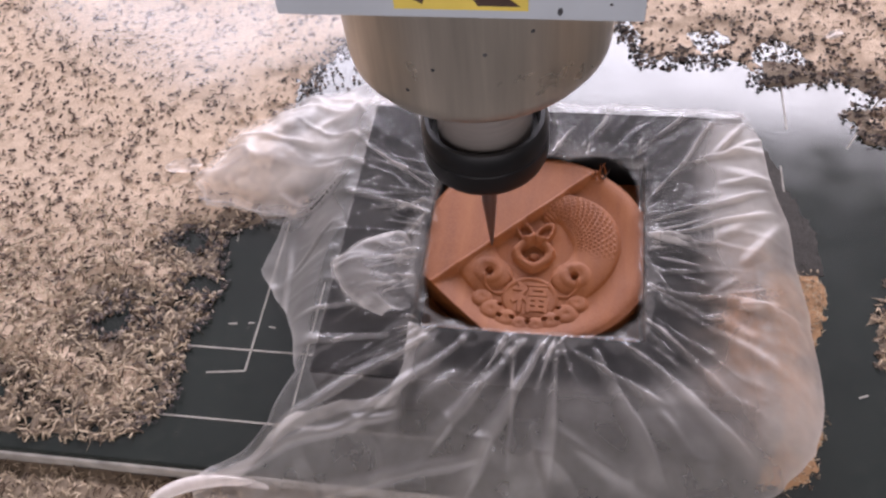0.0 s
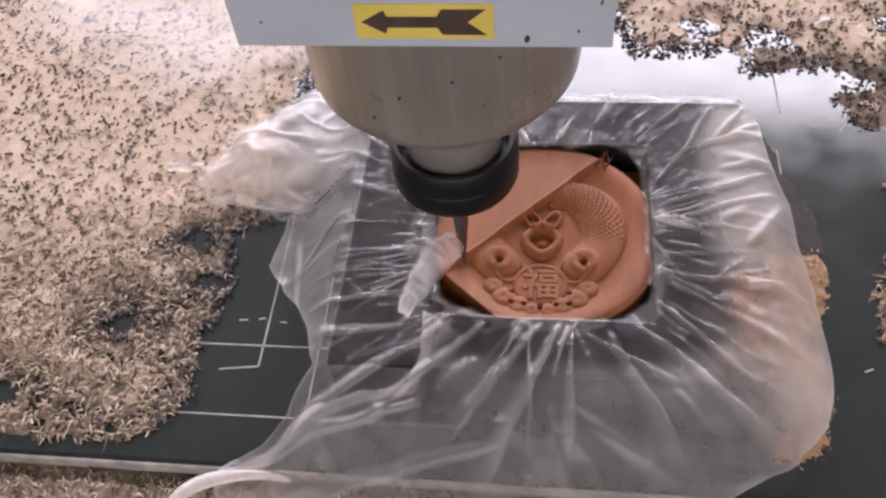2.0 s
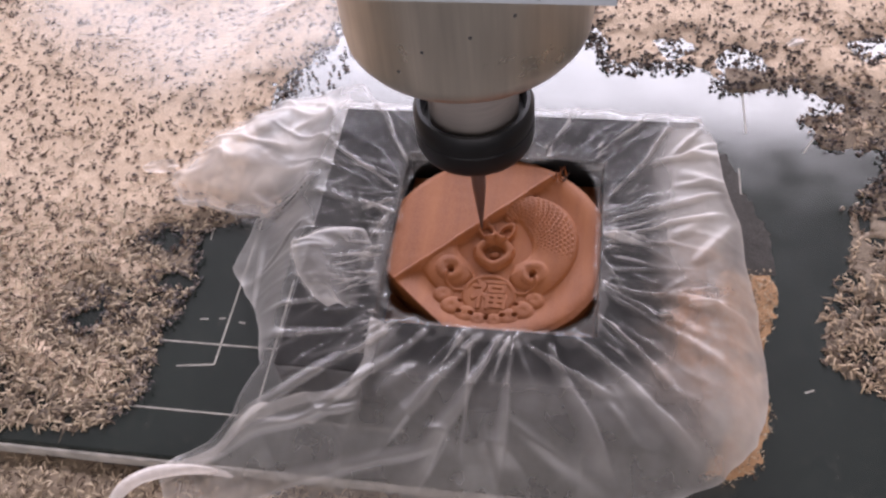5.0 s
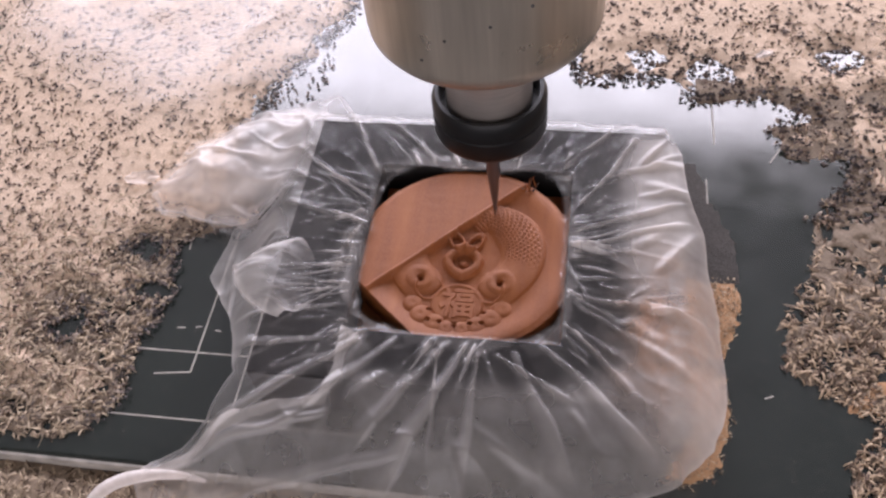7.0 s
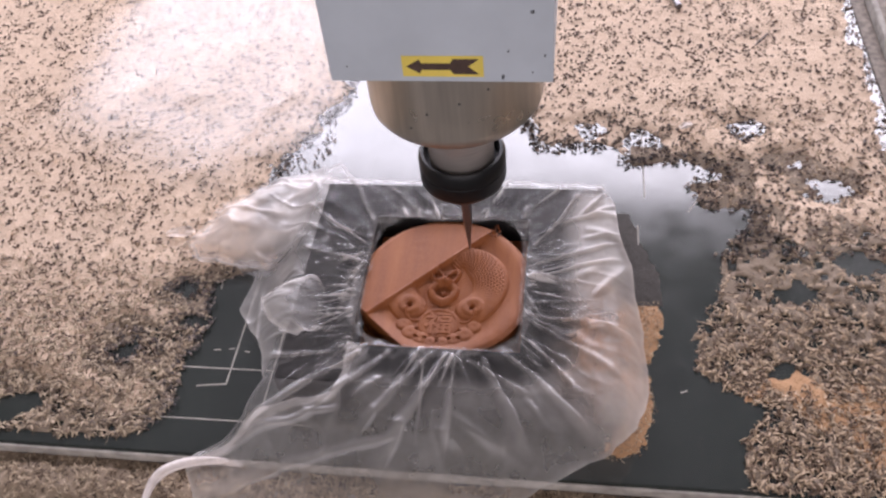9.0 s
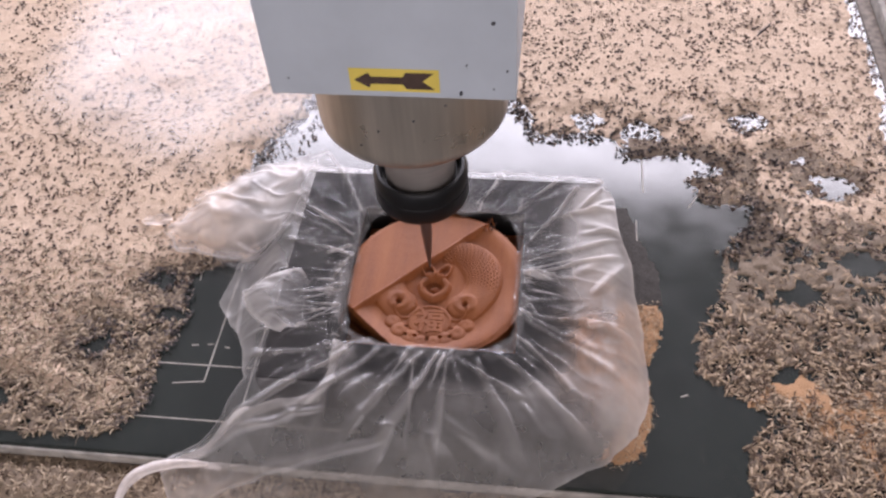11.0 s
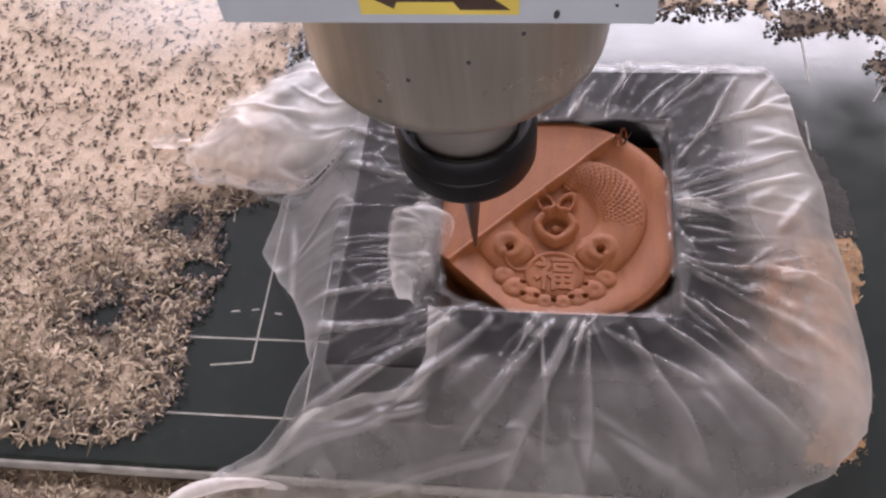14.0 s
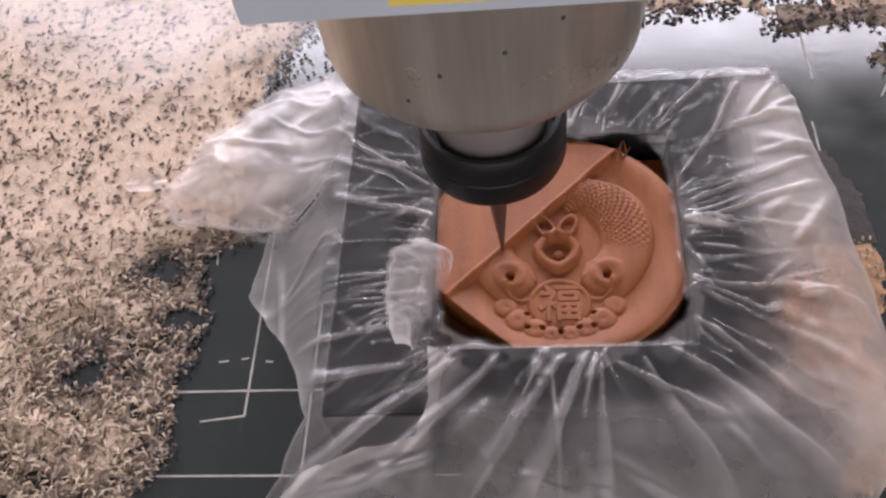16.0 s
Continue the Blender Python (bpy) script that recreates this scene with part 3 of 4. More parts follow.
stick(0.205, 0.262, 0.0045, 0.020, 0.9, "wood_splinter", "dark wooden splinter lying on the sawdust drift")
stick(0.152, 0.192, 0.0042, 0.006, 0.2, "wood_splinter", "short reddish-brown splinter on the sawdust drift")
stick(0.262, 0.150, 0.0042, 0.006, 1.4, "wood_splinter", "short dark splinter on the sawdust drift")

rod = turned([(0, 0), (0.0022, 0), (0.0022, 0.036), (0.0026, 0.037), (0.0026, 0.042), (0, 0.043)], 16)
bmesh.ops.transform(rod, matrix=Matrix.Translation((0.139, 0.352, 0.006)) @ Matrix.Rotation(radians(-72), 4, "Z") @ Matrix.Rotation(radians(90), 4, "Y"), verts=rod.verts)
tagged(part("metal_rod", rod, CARBIDE, smooth=True), "thin dark metal rod lying in the sawdust", "rod")


# ---------------------------------------------------------------- the board with the square pocket, and the disc
BOX = (-0.083, 0.090, -0.070, 0.078)
HOLE = 0.0461
TOP = 0.0285


def pocket_board():
    bm = bmesh.new()
    x0, x1, y0, y1 = BOX
    h = HOLE
    for lo, hi in (((x0, y0), (-h, y1)), ((h, y0), (x1, y1)), ((-h, y0), (h, -h)), ((-h, h + 0.0044), (h, y1))):
        box((*lo, 0.0003), (*hi, TOP - 0.0012), 0, bm)
    box((-h, -h, 0.0003), (h, h + 0.0044, 0.006), 0, bm)
    bmesh.ops.remove_doubles(bm, verts=bm.verts, dist=1e-5)
    return tagged(part("pocket_board", bm, RUBBER), "dark square board with a square pocket under plastic film", "board")


pocket_board()

MARGIN = 0.0192


def bead(x, y, cx, cy, r):
    return np.sqrt(np.maximum(0, 1 - ((x - cx) ** 2 + (y - cy) ** 2) / r ** 2))


def ring(x, y, cx, cy, r, w, square=0.0):
    d = (1 - square) * np.hypot(x - cx, y - cy) + square * (np.abs(x - cx) + np.abs(y - cy)) * 0.8
    return np.maximum(0, 1 - ((d - r) / w) ** 2)


def carving(x, y):
    """Height of the carved face over the disc's face, about which it lies."""
    r = np.hypot(x, y)
    ax = np.abs(x)
    z = np.full(x.shape, -0.0030)
    z += 0.0026 * smooth_step(r, 0.0355, 0.0470)
    # two fishes bent round the middle, their heads by the eyes
    ang = np.arctan2(y - 0.002, ax - 0.004)
    bend = np.hypot(ax - 0.004, y - 0.002)
    wide = 0.0100 - 0.0035 * smooth_step(ang, 0.6, 1.9) + 0.0008 * np.sin(ang * 3)
    body = np.maximum(0, 1 - ((bend - 0.0225) / wide) ** 2) * smooth_step(ang, -1.15, -0.75) * (1 - smooth_step(ang, 1.75, 2.1))
    scales = np.abs(np.sin(ang * 30 + np.where(np.floor(bend / 0.0017) % 2 == 0, 0, 1.57))) * (bend / 0.0017 % 1) * 1.6
    z += 0.0030 * np.sqrt(body) + 0.00050 * scales * smooth_step(body, 0.1, 0.4) * smooth_step(ang, -0.35, 0.0)
    head = np.maximum(0, 1 - np.hypot((ax - 0.0165) / 0.0085, (y + 0.0150) / 0.0075) ** 2)
    z = np.maximum(z, -0.0030 + 0.0023 * np.sqrt(head))
    z += 0.0006 * ring(ax, y, 0.0180, -0.0142, 0.0044, 0.0022)
    z -= 0.0030 * bead(ax, (y + 0.0148) * 0.72, 0.0178, 0.0, 0.0017)
    z += 0.0008 * ring(ax, y, 0.0135, -0.0185, 0.0060, 0.0008) * smooth_step(-y, 0.012, 0.018)
    # tails and fins
    fin = np.maximum(0, 1 - np.hypot((ax - 0.0085 - 0.4 * (y - 0.022)) / 0.0050, (y - 0.0215) / 0.0075) ** 2)
    z = np.maximum(z, -0.0030 + 0.0022 * np.sqrt(fin) + 0.0004 * np.sin((ax + y) * 2600) * (fin > 0.1))
    # ring with a bead, and the drops over it
    z = np.maximum(z, -0.0034 + 0.0034 * np.sqrt(ring(x, y, 0, -0.0035, 0.0068, 0.0025, 0.35)))
    z -= 0.0010 * bead(x, y, 0, -0.0035, 0.0050)
    z += 0.0024 * bead(x, y, 0.0003, -0.0048, 0.0024)
    drop = np.hypot((ax - 0.0042) - 0.35 * (y - 0.0075), (y - 0.0075) * 0.62)
    z += 0.0020 * np.maximum(0, 1 - ((drop - 0.0030) / 0.0012) ** 2) - 0.0014 * np.maximum(0, 1 - (drop / 0.0024) ** 2)
    z -= 0.0016 * np.maximum(0, 1 - np.hypot((ax - 0.0105) / 0.0028, (y + 0.0045) / 0.0036) ** 2)
    # medallion below, with clouds and beads round it
    med = np.hypot(x, (y + 0.0258) * 1.12)
    z = np.where(med < 0.0098, -0.0022, z)
    z = np.maximum(z, -0.0030 + 0.0014 * np.sqrt(np.maximum(0, 1 - ((med - 0.0102) / 0.0014) ** 2)) * (0.5 + 0.5 * smooth_step(y, -0.028, -0.018)))
    for cx, cy, rr, up in ((0.0092, -0.0368, 0.0040, 0.0015), (0.0152, -0.0330, 0.0042, 0.0016), (0.0035, -0.0392, 0.0034, 0.0014), (0.0196, -0.0272, 0.0036, 0.0013)):
        z = np.maximum(z, -0.0030 + up * np.sqrt(ring(ax, y, cx, cy, rr * 0.45, rr * 0.75)))
    for cx, cy in ((0.0, -0.0378), (0.0066, -0.0362), (0.0120, -0.0300), (0.0118, -0.0356)):
        z -= 0.0022 * bead(ax, y, cx, cy, 0.0011)
    z += 0.00012 * np.sin((x - y) * 5200)
    # the part still to be cut stands proud, with a sloping margin along the cutter's line
    side = (y - x - MARGIN) / math.sqrt(2)
    rough = 0.0002 + 0.00008 * (field(x * 0.4, y, 300, 4) - 0.5)
    lip = 0.0009 * np.maximum(0, 1 - ((side + 0.0006) / 0.0012) ** 2)
    blend = smooth_step(side, -0.0030, 0.0002)
    z = z * (1 - blend) + rough * blend + lip
    z -= 0.0008 * smooth_step(r, 0.0475, 0.0505)
    return z


def wooden_disc():
    """A round blank, flattened by the pocket's walls, carved on the face below the cutter's line."""
    nr, na = 210, 640
    a = np.linspace(0, 2 * np.pi, na, endpoint=False)
    reach = np.minimum.reduce([np.full(na, 0.0505), 0.0458 / np.maximum(np.abs(np.cos(a)), 1e-6), np.where(np.sin(a) < 0, 0.0458, 0.0500) / np.maximum(np.abs(np.sin(a)), 1e-6), 0.0445 / np.maximum(-0.66 * np.cos(a) - 0.75 * np.sin(a), 1e-6)])
    k = np.linspace(0, 1, nr)
    x, y = np.outer(k, reach * np.cos(a)), np.outer(k, reach * np.sin(a))
    z = TIP_Z + 0.0005 + carving(x, y)
    x = np.concatenate([x, x[-1:] * 1.002, x[-1:] * 1.002])
    y = np.concatenate([y, y[-1:] * 1.002, y[-1:] * 1.002])
    z = np.concatenate([z, z[-1:] - 0.0008, np.full((1, na), 0.0061)])
    rows = nr + 2
    num = np.arange(rows * na).reshape(rows, na)
    nxt = np.roll(num, -1, axis=1)
    faces = np.stack([num[:-1], num[1:], nxt[1:], nxt[:-1]], -1).reshape(-1, 4)
    ob = link_mesh("wooden_disc", np.stack([x.ravel(), y.ravel(), z.ravel()], -1).tolist(), faces.tolist(), WOOD)
    return tagged(ob, "reddish-brown wooden disc half carved with fishes and a fortune sign", "wood carving")


disc = wooden_disc()


def sign():
    """The raised character in the medallion."""
    text = bpy.data.curves.new("sign", "FONT")
    text.body, text.size, text.align_x, text.align_y, text.extrude, text.bevel_depth = "\u798f", 0.0162, "CENTER", "CENTER", 0.0003, 0.0004
    temp = new("sign", text)
    me = bpy.data.meshes.new_from_object(temp.evaluated_get(bpy.context.evaluated_depsgraph_get()))
    bpy.data.objects.remove(temp)
    me.materials.clear()
    me.materials.append(WOOD)
    xs = [v.co for v in me.vertices]
    cx = (min(c.x for c in xs) + max(c.x for c in xs)) / 2
    cy = (min(c.y for c in xs) + max(c.y for c in xs)) / 2
    me.transform(Matrix.Translation((-cx, -0.0258 - cy, TIP_Z - 0.0019)))
    ob = new("raised_sign", me)
    ob.parent = disc
    ob["label"] = "raised character carved in the round medallion"


sign()
part("blank", box((-0.0456, -0.0456, 0.0061), (0.0456, 0.0500, 0.0095), 0.0006), WOOD, disc, "square uncut foot of the blank")
rng = np.random.RandomState(11)
for k in range(12):
    bm = bmesh.new()
    p = Vector((0.0255 + rng.uniform(-0.002, 0.004), 0.0405 + rng.uniform(-0.002, 0.0015), TIP_Z + 0.0003))
    q = p + Vector((rng.uniform(-0.004, 0.004), rng.uniform(-0.001, 0.004), rng.uniform(0.003, 0.0075)))
    w = Vector((0.0005, -0.0003, 0))
    vs = [bm.verts.new(c) for c in (p - w, p + w, p + Vector((0, 0.0005, 0)), q)]
    for f in ((0, 1, 3), (1, 2, 3), (2, 0, 3), (0, 2, 1)):
        bm.faces.new([vs[i] for i in f])
    part("splinter", bm, WOOD if k % 2 else BROWN, disc)


# ---------------------------------------------------------------- the plastic film
OUTLINE = [(-0.172, 0.040), (-0.160, 0.072), (-0.125, 0.102), (-0.085, 0.116), (-0.060, 0.088), (0.089, 0.083), (0.097, 0.062), (0.104, 0.020), (0.113, -0.022), (0.113, -0.060), (0.107, -0.084), (0.094, -0.098), (0.062, -0.114), (0.036, -0.130), (0.0, -0.144), (-0.06, -0.150), (-0.110, -0.146), (-0.114, -0.128), (-0.126, -0.112), (-0.120, -0.104), (-0.096, -0.090), (-0.087, -0.071), (-0.098, -0.049), (-0.112, -0.029), (-0.124, -0.009), (-0.119, 0.018), (-0.094, 0.030), (-0.13, 0.021), (-0.163, 0.027)]


def beyond_board(x, y):
    """How far a place lies outside the board, over how far the film there needs to come down."""
    x0, x1, y0, y1 = BOX
    left, right, front, back = np.maximum(x0 - x, 0) / 0.030, np.maximum(x - x1, 0) / 0.034, np.maximum(y0 - y, 0) / 0.060, np.maximum(y - y1, 0) / 0.020
    return np.sqrt(left ** 2 + right ** 2 + front ** 2 + back ** 2)


def crease_list():
    """Creases as x0, y0, x1, y1, half width, height, whiteness: bundles that fan out from the pocket's rim, a tangle on the board, long folds outside."""
    g = np.random.RandomState(23)
    out = []
    for _ in range(46):
        a = g.uniform(-np.pi, np.pi)
        k = 0.0462 / max(abs(math.cos(a)), abs(math.sin(a)))
        lean = g.normal(0, 0.30)
        for _ in range(g.randint(2, 6)):
            p = a + g.normal(0, 0.035)
            b = a + lean + g.normal(0, 0.16)
            n = g.uniform(0.008, 0.024) if g.rand() < 0.65 else g.uniform(0.024, 0.050)
            s = g.uniform(-0.001, 0.008)
            x0, y0 = k * math.cos(p) + s * math.cos(b), k * math.sin(p) + s * math.sin(b)
            out.append((x0, y0, x0 + n * math.cos(b), y0 + n * math.sin(b), g.uniform(0.0003, 0.0009), g.uniform(0.0003, 0.0011), 0.12 + 0.75 * g.rand() ** 2.6))
    for _ in range(90):
        x0, y0, b, n = g.uniform(-0.085, 0.080), g.uniform(-0.07, 0.085), g.uniform(0, 6.28), g.uniform(0.008, 0.032)
        out.append((x0, y0, x0 + n * math.cos(b), y0 + n * math.sin(b), g.uniform(0.0004, 0.0010), g.uniform(0.0002, 0.0007), g.uniform(0.08, 0.40)))
    for _ in range(44):
        a = g.uniform(-np.pi, np.pi)
        b = a + g.normal(0, 0.5)
        k = g.uniform(0.060, 0.085) / max(abs(math.cos(a)), abs(math.sin(a)))
        n = g.uniform(0.02, 0.06)
        out.append((k * math.cos(a), k * math.sin(a), k * math.cos(a) + n * math.cos(b), k * math.sin(a) + n * math.sin(b), g.uniform(0.0008, 0.0030), g.uniform(0.0005, 0.0018), g.uniform(0.06, 0.28)))
    return out


# flat pleats: x0, y0, x1, y1, width at either end, whiteness; the sharp side is the left of the line's direction
PLEATS = ((0.010, -0.047, -0.018, -0.116, 0.003, 0.012, 0.50), (0.014, -0.050, 0.012, -0.110, 0.002, 0.008, 0.38), (0.002, -0.048, -0.034, -0.104, 0.003, 0.009, 0.30), (0.026, -0.049, 0.056, -0.104, 0.003, 0.012, 0.35),
          (0.018, -0.052, 0.054, -0.074, 0.002, 0.006, 0.42), (-0.020, -0.048, -0.062, -0.096, 0.003, 0.008, 0.36), (-0.034, -0.049, -0.104, -0.108, 0.003, 0.010, 0.34), (-0.040, -0.086, -0.128, -0.116, 0.004, 0.009, 0.40),
          (-0.010, -0.098, -0.112, -0.132, 0.005, 0.010, 0.30), (0.036, -0.046, 0.088, -0.092, 0.003, 0.010, 0.40), (0.046, -0.034, 0.074, -0.066, 0.002, 0.006, 0.45), (0.047, -0.018, 0.108, -0.030, 0.003, 0.010, 0.36),
          (0.047, 0.004, 0.100, 0.020, 0.002, 0.005, 0.60), (0.047, 0.012, 0.098, 0.032, 0.002, 0.004, 0.45), (0.048, 0.024, 0.078, 0.078, 0.002, 0.004, 0.55), (0.058, 0.046, 0.096, 0.060, 0.002, 0.006, 0.30),
          (-0.046, 0.022, -0.088, 0.052, 0.002, 0.004, 0.50), (-0.046, 0.030, -0.080, 0.040, 0.002, 0.004, 0.42), (-0.046, 0.008, -0.092, 0.022, 0.002, 0.006, 0.32), (-0.048, -0.034, -0.096, -0.046, 0.002, 0.004, 0.40),
          (-0.052, -0.052, -0.092, -0.060, 0.002, 0.008, 0.34), (-0.046, 0.040, -0.072, 0.086, 0.002, 0.006, 0.40), (-0.020, 0.052, -0.050, 0.080, 0.002, 0.005, 0.38), (0.016, 0.052, 0.030, 0.082, 0.002, 0.006, 0.42),
          (0.040, 0.050, 0.066, 0.080, 0.002, 0.005, 0.40), (-0.104, -0.048, -0.116, 0.006, 0.003, 0.006, 0.34), (-0.088, 0.006, -0.108, -0.018, 0.002, 0.005, 0.30))
# places where two layers of film lie together: corners, whiteness
DOUBLED = (([(-0.122, 0.016), (-0.094, 0.022), (-0.083, 0.004), (-0.088, -0.030), (-0.082, -0.060), (-0.092, -0.076), (-0.110, -0.040), (-0.126, -0.012)], 0.26),
           ([(-0.046, 0.018), (-0.060, -0.002), (-0.062, -0.016), (-0.050, -0.030), (-0.046, -0.034)], 0.26),
           ([(-0.046, -0.036), (-0.054, -0.046), (-0.050, -0.066), (-0.044, -0.072), (-0.030, -0.056)], 0.22),
           ([(0.050, 0.030), (0.078, 0.080), (0.092, 0.080), (0.104, 0.020), (0.096, -0.010), (0.070, 0.004)], 0.16),
           ([(0.066, -0.060), (0.084, -0.030), (0.100, -0.020), (0.116, -0.040), (0.110, -0.086), (0.088, -0.090)], 0.26))
CREASES = crease_list()
LAST = []


def creased(x, y):
    """Height and whiteness that the creases and pleats add; the newest answer is kept, as it is asked for twice."""
    if LAST and LAST[0] is x and LAST[1] is y:
        return LAST[2]
    z, white = np.zeros(x.shape), np.zeros(x.shape)
    for x0, y0, x1, y1, w, h, pale in CREASES:
        m = 3 * w
        near = (x > min(x0, x1) - m) & (x < max(x0, x1) + m) & (y > min(y0, y1) - m) & (y < max(y0, y1) + m)
        if not near.any():
            continue
        px, py = x[near], y[near]
        ex, ey = x1 - x0, y1 - y0
        size = math.hypot(ex, ey)
        k = ((px - x0) * ex + (py - y0) * ey) / size ** 2
        d = ((px - x0) * ey - (py - y0) * ex) / size + 0.0022 * (layered(px, py, 55, 2, 14) - 0.5)
        shape = np.exp(-(d / w) ** 2) * np.clip(5 * k, 0, 1) * np.clip(1.6 * (1 - k), 0, 1)
        z[near] += h * shape
        white[near] += pale * shape
    for x0, y0, x1, y1, w0, w1, pale in PLEATS:
        ex, ey = x1 - x0, y1 - y0
        size = math.hypot(ex, ey)
        k = ((x - x0) * ex + (y - y0) * ey) / size ** 2
        d = ((x - x0) * ey - (y - y0) * ex) / size + 0.006 * (layered(x, y, 26, 3, 15) - 0.5)
        w = w0 + (w1 - w0) * np.clip(k, 0, 1)
        shape = smooth_step(d, -0.0004, 0.0008) * (1 - smooth_step(d, 0.25 * w, w)) * smooth_step(k, 0.0, 0.12) * (1 - smooth_step(k, 0.7, 1.05))
        z += 0.0016 * shape
        white += pale * shape * (0.55 + 0.9 * layered(x, y, 60, 3, 16))
    for poly, pale in DOUBLED:
        white += pale * smooth_step(polygon_distance(poly, x, y) + 0.008 * (layered(x, y, 50, 3, 17) - 0.5), 0.0, 0.004)
    LAST[:] = x, y, (z, white)
    return z, white


def film_fold(x, y):
    """Whiteness of the film: creases, doubled places and its own free edge."""
    return np.clip(creased(x, y)[1] + 0.5 * np.exp(-np.abs(ragged(x, y)) / 0.0013), 0, 1)


def film_height(x, y, d):
    out = beyond_board(x, y)
    z = 0.0035 + (TOP - 0.0035) * (1 - smooth_step(out, 0.0, 1.15))
    a, r = np.arctan2(y, x), np.maximum(np.abs(x), np.abs(y))
    rim = r - HOLE
    # pulled down at the pocket's rim
    z -= 0.0030 * (1 - smooth_step(rim, -0.002, 0.0008)) * (0.6 + 0.8 * field(a * 3, r * 0, 3, 4))
    # pleats and creases that run from the pocket outwards
    bent = a * 9 + 1.6 * layered(x, y, 30, 2, 2)
    pleat = 1 - np.abs(2 * field(bent, r * 14, 1.0, 31) - 1)
    fade = smooth_step(rim, -0.002, 0.006) * (1 - 0.6 * smooth_step(rim, 0.02, 0.07))
    z += 0.0007 * pleat ** 2 * fade
    z += creased(x, y)[0]
    # loose folds and puffs
    loose = smooth_step(out, 0.05, 0.5)
    fold = 1 - np.abs(2 * layered(x + 0.5 * y, y * 0.6, 26, 3, 41) - 1)
    z += loose * (0.0030 * fold ** 4 + 0.0022 * layered(x, y, 60, 3, 43))
    z += 0.0005 * (layered(x, y, 130, 2, 45) - 0.4)
    # the loose corner that lies on the sawdust
    z += 0.012 * smooth_step(-x, 0.09, 0.125) * smooth_step(y, 0.03, 0.05) * smooth_step(d, 0, 0.025)
    z = np.where(np.minimum(out, 1) < 0.001, np.maximum(z, TOP + 0.0004 - 0.004 * (rim < 0.0006)), z)
    return np.maximum(z, 0.0018)


def film_uv(x, y):
    a, r = np.arctan2(y, x), np.hypot(x, y)
    return a / (2 * np.pi) * 2 + 0.07 * layered(x, y, 12, 2, 51), r * 6


def ragged(x, y):
    return polygon_distance(OUTLINE, x, y) + 0.006 * (layered(x, y, 45, 3, 61) - 0.5)


def pocket(x, y):
    return ((np.abs(x) ** 6 + np.abs((y - 0.002) * 0.965) ** 6) ** (1 / 6)) - 0.0450 + 0.0050 * (layered(x, y, 75, 4, 63) - 0.5)


def tight(x, y):
    """The part drawn tight over the board."""
    x0, x1, y0, y1 = BOX
    return np.minimum.reduce([x - x0, 0.089 - x, y - y0 + 0.003, y1 - y])


# the bag's upper layer, whose edge runs from the carrying loop to the pocket and up the far side
UPPER = [(-0.134, -0.122), (-0.115, -0.109), (-0.087, -0.091), (-0.067, -0.083), (-0.050, -0.079), (-0.046, -0.066), (-0.047, -0.046), (-0.040, -0.049), (-0.030, -0.060), (0.0, -0.064), (0.040, -0.062), (0.064, -0.052), (0.071, -0.030), (0.064, -0.006), (0.062, 0.020), (0.066, 0.050), (0.072, 0.076), (0.089, 0.082), (0.13, 0.05), (0.14, -0.08), (0.06, -0.17), (-0.12, -0.17)]


def upper_layer(x, y):
    return np.minimum.reduce([ragged(x, y), pocket(x, y), polygon_distance(UPPER, x, y) + 0.004 * (layered(x, y, 60, 3, 67) - 0.5)])


def upper_height(x, y, d):
    edge = np.maximum(polygon_distance(UPPER, x, y), 0)
    return film_height(x, y, d) + 0.0011 + 0.0013 * np.exp(-edge / 0.002) * smooth_step(-x, 0.02, 0.05)


def gather(x, y):
    p = pocket(x, y)
    return np.minimum(p + 0.0016, 0.001 + 0.016 * layered(x, y, 120, 3, 69) ** 1.5 - p)


def hem(x, y):
    """A narrow turned-over band along the upper layer's free edge."""
    d = polygon_distance(UPPER, x, y) + 0.004 * (layered(x, y, 60, 3, 67) - 0.5)
    return np.minimum.reduce([d, 0.0024 + 0.0035 * layered(x, y, 40, 2, 71) - d, ragged(x, y), -0.042 - x])


bag = tagged(new("plastic_bag"), "crumpled translucent plastic bag drawn over the board", "plastic bag")
sheet("stretched_film", -0.09, 0.10, -0.08, 0.09, 0.00042, lambda x, y: np.minimum(tight(x, y), pocket(x, y)), film_height, FILM, bag, "clear tight film with bright radiating creases", film_uv, None, film_fold)
sheet("loose_film", -0.18, 0.125, -0.155, 0.12, 0.0008, lambda x, y: np.minimum.reduce([ragged(x, y), pocket(x, y), -tight(x, y) + 0.0012, 0.004 - polygon_distance(UPPER, x, y)]), film_height, FILM_LOOSE, bag, "thin loose film hanging over the board's sides", film_uv, None, film_fold)
sheet("upper_layer", -0.15, 0.125, -0.155, 0.09, 0.0007, upper_layer, upper_height, FILM_DOUBLE, bag, "milky folded layer with orange dust", film_uv, lambda x, y: np.maximum(smooth_step(polygon_distance(UPPER, x, y), 0.0, 0.016), smooth_step(-x, 0.030, 0.048)), film_fold)
sheet("gathered_rim", -0.062, 0.062, -0.062, 0.066, 0.0005, gather, lambda x, y, d: film_height(x, y, d) + 0.0006, FILM_GATHER, bag, "bunched film round the pocket", film_uv, lambda x, y: smooth_step(gather(x, y), 0.0, 0.002), film_fold)
sheet("turned_hem", -0.15, -0.04, -0.13, -0.04, 0.0006, hem, lambda x, y, d: upper_height(x, y, d) + 0.0008, FILM_LOOSE, bag, "turned-over hem of the folded layer", film_uv)


